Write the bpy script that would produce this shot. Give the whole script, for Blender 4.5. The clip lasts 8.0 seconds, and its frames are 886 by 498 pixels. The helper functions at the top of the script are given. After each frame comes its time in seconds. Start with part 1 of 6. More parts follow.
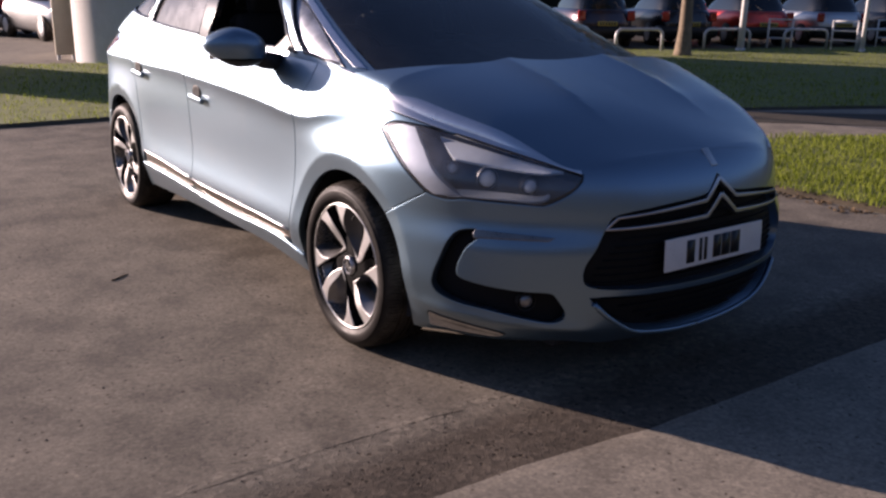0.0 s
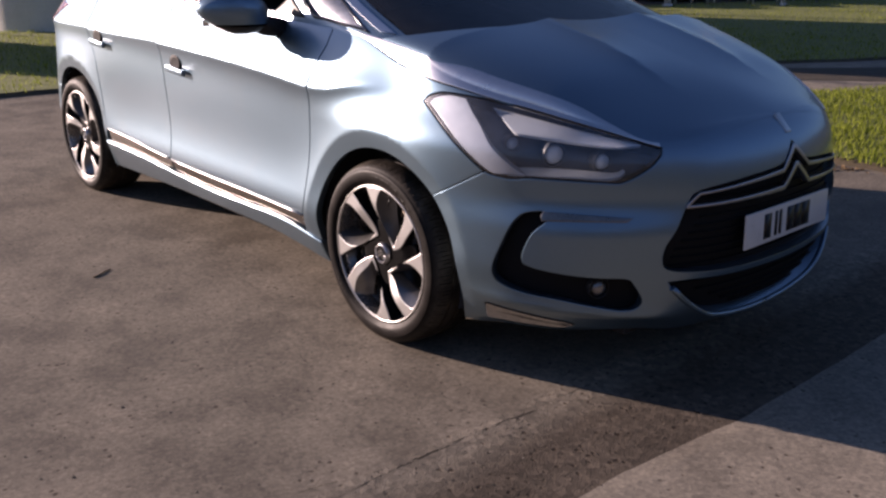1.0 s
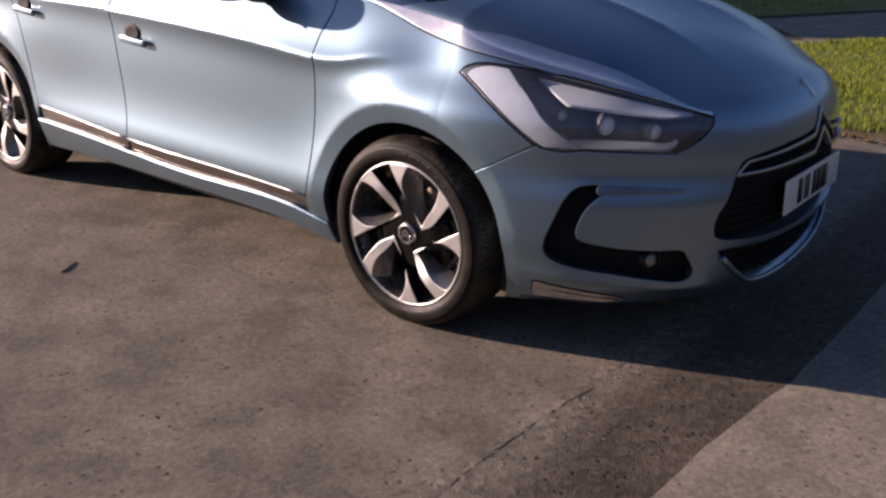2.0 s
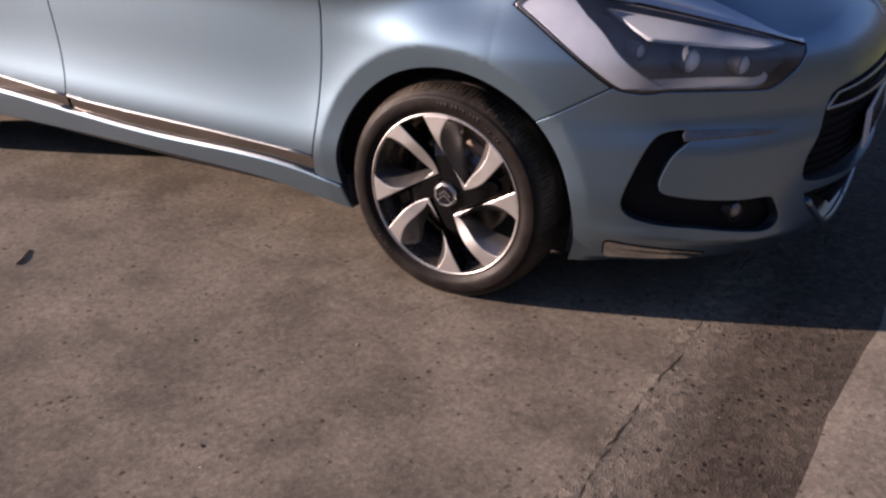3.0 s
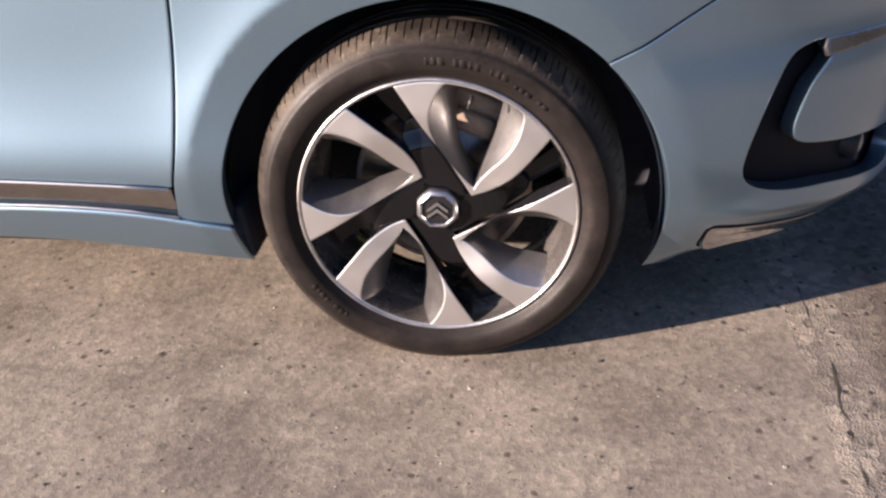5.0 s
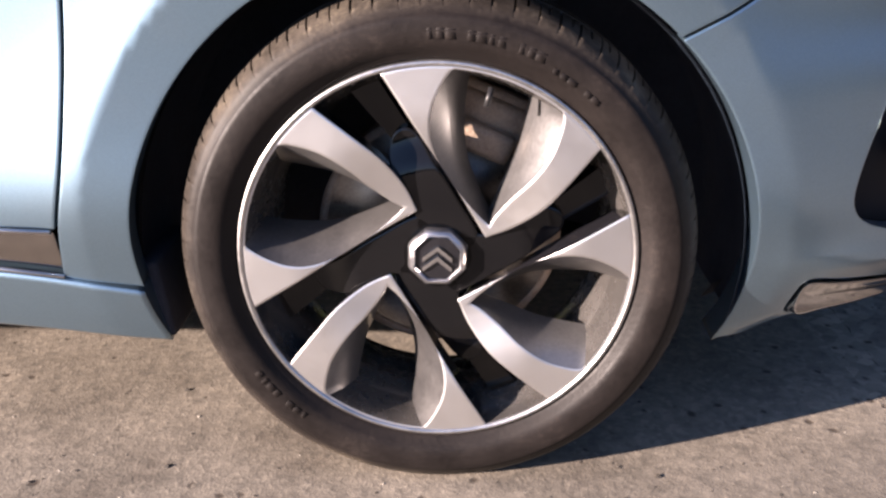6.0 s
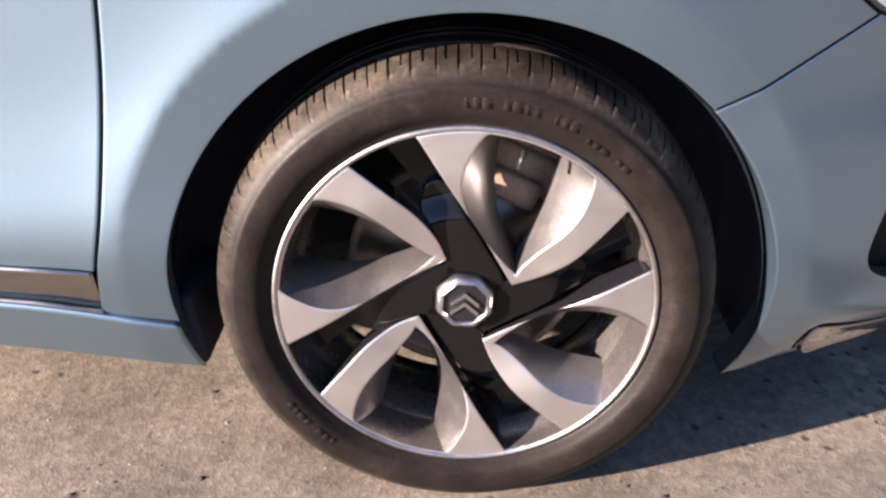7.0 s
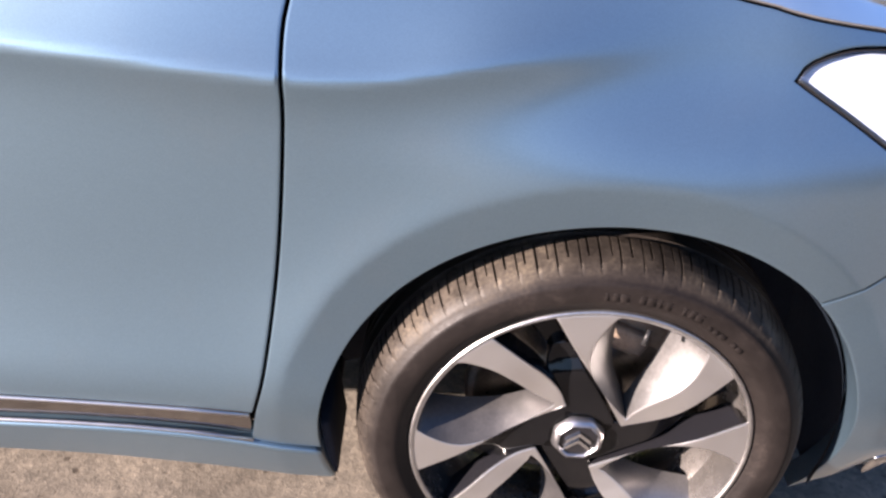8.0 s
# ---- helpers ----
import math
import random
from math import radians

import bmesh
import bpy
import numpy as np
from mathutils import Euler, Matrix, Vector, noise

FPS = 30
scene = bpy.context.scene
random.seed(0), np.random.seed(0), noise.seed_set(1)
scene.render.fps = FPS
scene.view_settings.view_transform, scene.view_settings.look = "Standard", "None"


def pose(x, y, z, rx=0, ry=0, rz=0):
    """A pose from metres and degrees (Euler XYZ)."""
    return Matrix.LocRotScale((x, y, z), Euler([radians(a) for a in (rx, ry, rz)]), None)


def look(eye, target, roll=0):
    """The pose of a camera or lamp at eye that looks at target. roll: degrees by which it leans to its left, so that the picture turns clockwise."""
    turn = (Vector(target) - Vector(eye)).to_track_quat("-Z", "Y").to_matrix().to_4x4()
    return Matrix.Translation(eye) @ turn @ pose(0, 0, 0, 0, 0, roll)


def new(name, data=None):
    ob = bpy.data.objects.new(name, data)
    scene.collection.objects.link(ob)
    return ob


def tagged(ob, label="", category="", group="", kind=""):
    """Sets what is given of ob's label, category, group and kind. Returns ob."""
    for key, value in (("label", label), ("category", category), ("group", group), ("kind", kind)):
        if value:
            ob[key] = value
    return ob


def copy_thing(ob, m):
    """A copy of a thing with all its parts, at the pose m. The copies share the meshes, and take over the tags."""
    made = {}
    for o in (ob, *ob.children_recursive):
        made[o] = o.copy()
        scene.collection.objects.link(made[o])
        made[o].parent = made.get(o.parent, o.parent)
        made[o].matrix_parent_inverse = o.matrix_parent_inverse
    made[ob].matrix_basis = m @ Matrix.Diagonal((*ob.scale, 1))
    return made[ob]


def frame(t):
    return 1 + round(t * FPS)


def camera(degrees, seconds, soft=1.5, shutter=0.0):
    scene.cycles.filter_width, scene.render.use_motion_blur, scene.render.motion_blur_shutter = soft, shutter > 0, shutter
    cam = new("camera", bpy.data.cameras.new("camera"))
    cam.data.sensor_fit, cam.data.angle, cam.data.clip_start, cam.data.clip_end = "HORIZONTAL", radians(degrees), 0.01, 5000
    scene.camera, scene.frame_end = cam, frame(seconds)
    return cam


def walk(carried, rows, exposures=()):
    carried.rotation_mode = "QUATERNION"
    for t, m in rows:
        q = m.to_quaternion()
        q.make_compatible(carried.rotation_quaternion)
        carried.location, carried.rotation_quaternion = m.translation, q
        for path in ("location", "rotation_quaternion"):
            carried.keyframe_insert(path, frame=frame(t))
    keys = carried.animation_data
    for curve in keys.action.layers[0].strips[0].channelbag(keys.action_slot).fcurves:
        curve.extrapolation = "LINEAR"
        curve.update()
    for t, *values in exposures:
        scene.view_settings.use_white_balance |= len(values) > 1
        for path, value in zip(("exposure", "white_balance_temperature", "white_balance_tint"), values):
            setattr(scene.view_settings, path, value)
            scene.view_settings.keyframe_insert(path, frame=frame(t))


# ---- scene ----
cam = camera(53.3, 8.0, soft=2.5)
PATH = [
    (0, (2.837, -2.502, 1.334), (1.285, -1.372, 0.773), 1.0),
    (0.5, (2.589, -2.573, 1.301), (1.094, -1.384, 0.709), 1.5),
    (1, (2.316, -2.657, 1.314), (0.9, -1.399, 0.674), 0.4),
    (1.2, (2.218, -2.723, 1.292), (0.85, -1.415, 0.646), 1.1),
    (2.3, (1.629, -2.969, 1.322), (0.554, -1.464, 0.56), 0.7),
    (2.5, (1.483, -2.944, 1.299), (0.481, -1.413, 0.492), 0.6),
    (3, (1.198, -2.91, 1.298), (0.283, -1.367, 0.414), 0.1),
    (3.5, (0.791, -2.855, 1.289), (0.105, -1.218, 0.366), 1.2),
    (4, (0.526, -2.734, 1.255), (0.021, -1.054, 0.293), -0.7),
    (4.5, (0.283, -2.457, 1.162), (-0.055, -0.782, 0.123), -2.4),
    (5, (0.174, -2.23, 1.047), (-0.029, -0.527, 0.016), -1.8),
    (5.2, (0.123, -2.13, 0.96), (-0.037, -0.38, 0.004), -1.6),
    (6.3, (0.039, -1.878, 0.701), (0.005, -0.003, 0.006), 0.3),
    (6.5, (0.035, -1.871, 0.707), (0.008, 0.008, 0.022), 0.4),
    (7, (-0.011, -1.861, 0.904), (-0.032, -0.091, -0.028), 1.4),
    (7.5, (-0.12, -1.879, 1.154), (-0.027, -0.184, 0.097), 4.7),
    (8, (-0.24, -1.81, 1.234), (-0.183, -0.137, 0.14), 4.2),
]
walk(cam, [(t, look(eye, target, roll)) for t, eye, target, roll in PATH],
     exposures=[(0.0, 0.84, 6800, 33), (1.0, 0.87, 6900, 33), (2.5, 0.93, 7130, 34), (3.5, 1.32, 7020, 33), (4.5, 1.99, 6860, 27), (5.2, 2.21, 6860, 27), (6.5, 2.38, 6640, 27), (7.0, 2.42, 6840, 29), (7.5, 2.66, 6580, 25), (8.0, 2.45, 6560, 26)])

# ---- light: a low sun from behind the car's right flank, clear sky ----
SUN_UP, SUN_TURN = radians(13.5), radians(27.0)      # height of the sun; the way its light goes, turned from +x towards +y
world = bpy.data.worlds.new("sky")
scene.world = world
world.use_nodes = True
wn = world.node_tree.nodes
sky = wn.new("ShaderNodeTexSky")
sky.sky_type, sky.sun_disc = "NISHITA", False
sky.sun_elevation = SUN_UP
sky.sun_rotation = math.pi / 2 - (SUN_TURN + math.pi)
sky.air_density, sky.dust_density, sky.ozone_density = 1.0, 0.8, 4.5
wn["Background"].inputs["Strength"].default_value = 0.064
world.node_tree.links.new(sky.outputs["Color"], wn["Background"].inputs["Color"])
sun = new("sun", bpy.data.lights.new("sun", "SUN"))
sun.data.energy, sun.data.angle, sun.data.color = 5.0, radians(0.6), (1.0, 0.90, 0.76)
sun_way = Vector((math.cos(SUN_TURN) * math.cos(SUN_UP), math.sin(SUN_TURN) * math.cos(SUN_UP), -math.sin(SUN_UP)))
sun.matrix_world = look(-sun_way * 60, (0, 0, 0))


# ---- materials ----
def mat(name, base=(0.5, 0.5, 0.5), rough=0.5, metal=0.0, coat=0.0, spec=0.5):
    m = bpy.data.materials.new(name)
    m.use_nodes = True
    p = m.node_tree.nodes["Principled BSDF"]
    p.inputs["Base Color"].default_value = (*base, 1)
    p.inputs["Roughness"].default_value, p.inputs["Metallic"].default_value = rough, metal
    p.inputs["Coat Weight"].default_value, p.inputs["Coat Roughness"].default_value = coat, 0.03
    p.inputs["Specular IOR Level"].default_value = spec
    return m


def node(m, kind, **values):
    n = m.node_tree.nodes.new(kind)
    for key, v in values.items():
        n.inputs[key].default_value = v
    return n


def wire(m, a, b):
    m.node_tree.links.new(a, b)


def bsdf(m):
    return m.node_tree.nodes["Principled BSDF"]


def place(m, scale=(1, 1, 1)):
    """Object coordinates, stretched."""
    c = m.node_tree.nodes.new("ShaderNodeTexCoord")
    k = m.node_tree.nodes.new("ShaderNodeMapping")
    k.inputs["Scale"].default_value = scale
    wire(m, c.outputs["Object"], k.inputs["Vector"])
    return k.outputs["Vector"]


def speckle(m, where, scale, detail=4.0, rough=0.6):
    n = node(m, "ShaderNodeTexNoise", Scale=scale, Detail=detail, Roughness=rough)
    wire(m, where, n.inputs["Vector"])
    return n.outputs["Fac"]


def node_colour(m, where, scale):
    n = node(m, "ShaderNodeTexNoise", Scale=scale, Detail=3.0)
    wire(m, where, n.inputs["Vector"])
    return n.outputs["Color"]


def ramp(m, fac, *stops):
    r = m.node_tree.nodes.new("ShaderNodeValToRGB")
    while len(r.color_ramp.elements) < len(stops):
        r.color_ramp.elements.new(0.5)
    for e, (at, c) in zip(r.color_ramp.elements, stops):
        e.position, e.color = at, (*c, 1) if len(c) == 3 else c
    wire(m, fac, r.inputs["Fac"])
    return r.outputs["Color"]


def grey(v):
    return (v, v, v)


def mixed(m, fac, a, b, how="MIX"):
    n = m.node_tree.nodes.new("ShaderNodeMix")
    n.data_type, n.blend_type = "RGBA", how
    for sock, v in ((n.inputs[0], fac), (n.inputs[6], a), (n.inputs[7], b)):
        if isinstance(v, (int, float)):
            sock.default_value = v
        elif isinstance(v, tuple):
            sock.default_value = (*v, 1)
        else:
            wire(m, v, sock)
    return n.outputs[2]


def bump(m, height, strength=0.3, distance=0.01):
    b = node(m, "ShaderNodeBump", Strength=strength, Distance=distance)
    wire(m, height, b.inputs["Height"])
    wire(m, b.outputs["Normal"], bsdf(m).inputs["Normal"])
    return b


def worn(m, lo, hi, scale, rough=(0.3, 0.6), bumpy=0.0):
    """Colour between lo and hi by a coarse and a fine noise, with roughness to suit."""
    w = place(m)
    coarse, fine = speckle(m, w, scale), speckle(m, w, scale * 9)
    f = mixed(m, 0.45, coarse, fine)
    wire(m, ramp(m, f, (0.32, lo), (0.68, hi)), bsdf(m).inputs["Base Color"])
    wire(m, ramp(m, f, (0.3, grey(rough[0])), (0.7, grey(rough[1]))), bsdf(m).inputs["Roughness"])
    if bumpy:
        bump(m, fine, bumpy, 0.004)
    return m


def car_paint(name, base):
    m = mat(name, base, 0.39, 0.93, 1.0)
    bsdf(m).inputs["Coat IOR"].default_value = 1.58
    bsdf(m).inputs["Coat Roughness"].default_value = 0.02
    w = place(m)
    flakes = node(m, "ShaderNodeTexVoronoi", Scale=900.0)
    wire(m, w, flakes.inputs["Vector"])
    dust = speckle(m, w, 5.0, 6.0)
    c = mixed(m, ramp(m, flakes.outputs["Color"], (0.2, grey(0.0)), (0.9, grey(0.35))), base, tuple(min(1, v * 1.35) for v in base))
    wire(m, mixed(m, ramp(m, dust, (0.55, grey(0.0)), (0.85, grey(0.10))), c, (0.33, 0.30, 0.26)), bsdf(m).inputs["Base Color"])
    wire(m, ramp(m, dust, (0.35, grey(0.16)), (0.8, grey(0.23))), bsdf(m).inputs["Coat Roughness"])
    return m


def pane(name, tint, haze=0.0, gloss_rough=0.01, film=False):
    """A sheet of glass: it lets tinted light through and mirrors by its angle."""
    m = bpy.data.materials.new(name)
    m.use_nodes = True
    n = m.node_tree.nodes
    n.remove(n["Principled BSDF"])
    clear, gloss, mix = n.new("ShaderNodeBsdfTransparent"), n.new("ShaderNodeBsdfGlossy"), n.new("ShaderNodeMixShader")
    clear.inputs["Color"].default_value = (*tint, 1)
    gloss.inputs["Roughness"].default_value = gloss_rough
    fres = n.new("ShaderNodeFresnel")
    fres.inputs["IOR"].default_value = 1.52
    wire(m, fres.outputs["Fac"], mix.inputs["Fac"])
    through_it = clear
    if haze:
        milk, veil = n.new("ShaderNodeBsdfGlossy" if film else "ShaderNodeBsdfDiffuse"), n.new("ShaderNodeMixShader")
        if film:
            milk.inputs["Roughness"].default_value = 0.42
        milk.inputs["Color"].default_value = (0.76, 0.79, 0.86, 1)
        wire(m, ramp(m, speckle(m, place(m), 14.0), (0.3, grey(haze * 0.6)), (0.7, grey(haze * 1.4))), veil.inputs["Fac"])
        wire(m, clear.outputs["BSDF"], veil.inputs[1])
        wire(m, milk.outputs["BSDF"], veil.inputs[2])
        through_it = veil
    wire(m, through_it.outputs[0], mix.inputs[1])
    wire(m, gloss.outputs["BSDF"], mix.inputs[2])
    wire(m, mix.outputs["Shader"], n["Material Output"].inputs["Surface"])
    return m


PAINT = car_paint("blue_grey_metallic_paint", (0.162, 0.256, 0.332))
PLASTIC = worn(mat("black_plastic", spec=0.3), (0.012, 0.012, 0.013), (0.026, 0.025, 0.025), 20, (0.32, 0.55))
UNDER = worn(mat("black_underside", spec=0.1), (0.022, 0.022, 0.025), (0.044, 0.043, 0.044), 9, (0.7, 0.9))
LINER = worn(mat("arch_liner_felt", spec=0.1), (0.028, 0.029, 0.035), (0.048, 0.049, 0.056), 12, (0.8, 0.95))
DEEP_BLACK = mat("deep_black_plastic", (0.012, 0.012, 0.0135), 0.6, spec=0.12)
GLOSS_BLACK = mat("gloss_black", (0.010, 0.010, 0.012), 0.12, 0.0, 0.35, 0.4)
ARM_BLACK = mat("arm_black", (0.004, 0.004, 0.0045), 0.10, 0.0, 0.2, 0.25)
CHROME = worn(mat("chrome", metal=1.0), (0.62, 0.63, 0.65), (0.80, 0.80, 0.80), 14, (0.06, 0.16))
SATIN = worn(mat("satin_metal", metal=1.0), (0.50, 0.50, 0.51), (0.62, 0.61, 0.60), 5, (0.28, 0.34))
LENS = pane("headlight_lens", (0.95, 0.96, 0.97), 0.10, 0.05, True)
SCREEN_GLASS = pane("windscreen_glass", (0.42, 0.47, 0.48), 0.025)
SIDE_GLASS = pane("side_glass", (0.40, 0.45, 0.44), 0.018, 0.02, True)
# the quarter light's heavy film stands in for sun glare on it
QUARTER_GLASS = pane("quarter_glass", (0.40, 0.45, 0.44), 0.40, 0.02, True)
LAMP_GREY = worn(mat("lamp_grey_plastic", metal=0.1), (0.46, 0.48, 0.52), (0.58, 0.60, 0.65), 18, (0.3, 0.45))
LAMP_WHITE = worn(mat("lamp_white_plastic", coat=0.3), (0.72, 0.80, 0.90), (0.80, 0.87, 0.94), 5, (0.3, 0.4))
LAMP_PALE = worn(mat("lamp_pale_plastic", metal=0.2, coat=0.3), (0.42, 0.48, 0.58), (0.51, 0.57, 0.67), 5, (0.35, 0.45))
LAMP_SILVER = worn(mat("lamp_silver", metal=0.85), (0.68, 0.71, 0.76), (0.80, 0.83, 0.87), 5, (0.38, 0.46))
LAMP_DARK = worn(mat("lamp_dark_plastic"), (0.085, 0.095, 0.115), (0.14, 0.155, 0.18), 14, (0.4, 0.55))
CABIN = worn(mat("dark_cabin_trim"), (0.012, 0.012, 0.014), (0.03, 0.03, 0.032), 12, (0.6, 0.9))
PLATE_WHITE = worn(mat("white_plate"), (0.70, 0.70, 0.69), (0.80, 0.80, 0.79), 15, (0.25, 0.4))
PLATE_YELLOW = worn(mat("yellow_plate"), (0.50, 0.36, 0.06), (0.58, 0.43, 0.09), 15, (0.25, 0.4))
BAR_BLACK = mat("black_bars", (0.015, 0.015, 0.016), 0.4)
RED_LAMP = mat("red_lamp_glass", (0.42, 0.015, 0.012), 0.08, 0.0, 1.0)


def brushed(name):
    """Machined alloy with fine turning marks about the hub."""
    m = mat(name, (0.72, 0.71, 0.70), 0.33, 1.0)
    c = m.node_tree.nodes.new("ShaderNodeTexCoord")
    d = m.node_tree.nodes.new("ShaderNodeVectorMath")
    d.operation = "LENGTH"
    flat = node(m, "ShaderNodeMapping", Scale=(1, 0, 1))
    wire(m, c.outputs["Object"], flat.inputs["Vector"])
    wire(m, flat.outputs["Vector"], d.inputs[0])
    rings = m.node_tree.nodes.new("ShaderNodeTexNoise")
    rings.noise_dimensions = "1D"
    rings.inputs["Scale"].default_value, rings.inputs["Detail"].default_value = 1800.0, 2.0
    wire(m, d.outputs["Value"], rings.inputs["W"])
    stain = speckle(m, place(m), 30.0)
    wire(m, mixed(m, rings.outputs["Fac"], (0.60, 0.595, 0.59), (0.74, 0.735, 0.73)), bsdf(m).inputs["Base Color"])
    wire(m, ramp(m, stain, (0.3, grey(0.38)), (0.7, grey(0.43))), bsdf(m).inputs["Roughness"])
    bump(m, rings.outputs["Fac"], 0.05, 0.0006)
    return m


ALLOY = brushed("machined_alloy")
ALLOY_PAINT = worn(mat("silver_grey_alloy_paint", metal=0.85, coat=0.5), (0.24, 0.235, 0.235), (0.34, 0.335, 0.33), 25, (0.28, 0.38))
BARREL = worn(mat("dusty_wheel_barrel", metal=0.85), (0.20, 0.188, 0.176), (0.27, 0.255, 0.24), 9, (0.20, 0.32))
CHEVRON = worn(mat("dulled_chrome", metal=1.0), (0.40, 0.40, 0.42), (0.55, 0.55, 0.56), 14, (0.30, 0.40))
STRIP_METAL = worn(mat("pale_satin_strip", metal=1.0), (0.78, 0.77, 0.79), (0.86, 0.85, 0.86), 4, (0.26, 0.32))
TRIM = worn(mat("dull_trim_chrome", metal=1.0), (0.30, 0.28, 0.265), (0.40, 0.37, 0.35), 6, (0.10, 0.16))
MIRROR = worn(mat("bright_mirror_chrome", metal=1.0), (0.66, 0.65, 0.64), (0.78, 0.78, 0.77), 16, (0.05, 0.12))
BLADE_CHROME = worn(mat("dark_chrome", metal=1.0), (0.48, 0.48, 0.49), (0.60, 0.60, 0.60), 16, (0.05, 0.12))
DUSKY = worn(mat("dark_satin_metal", metal=0.9), (0.16, 0.15, 0.15), (0.26, 0.25, 0.245), 12, (0.24, 0.34))
# darker copy of the alloy grey: shade of one well side put into colour
WELL_SHADE = worn(mat("well_shade_grey", metal=0.6, coat=0.2), (0.055, 0.053, 0.053), (0.090, 0.087, 0.085), 25, (0.34, 0.46))
RIM_EDGE = worn(mat("rim_edge_alloy", metal=1.0), (0.42, 0.42, 0.42), (0.58, 0.57, 0.56), 22, (0.30, 0.45))
RUST = worn(mat("rusty_disc_iron", metal=0.3), (0.15, 0.10, 0.07), (0.32, 0.25, 0.19), 30, (0.4, 0.65), 0.3)
IRON = worn(mat("bright_disc_iron", metal=1.0), (0.12, 0.11, 0.10), (0.24, 0.22, 0.20), 30, (0.25, 0.4))


def rubber():
    """Black rubber with road dust on tread and shoulder, and a faint old shine on the wall."""
    m = mat("tyre_rubber", (0.03, 0.028, 0.026), 0.62, spec=0.16)
    w = place(m)
    flat = node(m, "ShaderNodeMapping", Scale=(1, 0, 1))
    c = m.node_tree.nodes.new("ShaderNodeTexCoord")
    wire(m, c.outputs["Object"], flat.inputs["Vector"])
    far = m.node_tree.nodes.new("ShaderNodeVectorMath")
    far.operation = "LENGTH"
    wire(m, flat.outputs["Vector"], far.inputs[0])
    tread = ramp(m, far.outputs["Value"], (0.296, grey(0.0)), (0.313, grey(1.0)))
    dirt, fine, patch = speckle(m, w, 13.0, 6.0), speckle(m, w, 170.0, 3.0), speckle(m, w, 5.0, 3.0)
    f = mixed(m, 0.35, dirt, fine)
    wall_tone = ramp(m, f, (0.36, (0.0070, 0.0058, 0.0055)), (0.58, (0.0120, 0.0096, 0.0088)), (0.80, (0.032, 0.025, 0.021)))
    dust_tone = ramp(m, f, (0.34, (0.020, 0.017, 0.014)), (0.52, (0.06, 0.05, 0.04)), (0.72, (0.17, 0.14, 0.10)))
    share = mixed(m, 1.0, tread, ramp(m, patch, (0.36, grey(0.25)), (0.62, grey(1.0))), "MULTIPLY")
    wire(m, mixed(m, share, wall_tone, dust_tone), bsdf(m).inputs["Base Color"])
    wire(m, ramp(m, f, (0.3, grey(0.36)), (0.7, grey(0.66))), bsdf(m).inputs["Roughness"])
    bump(m, fine, 0.15, 0.002)
    return m


TYRE = rubber()


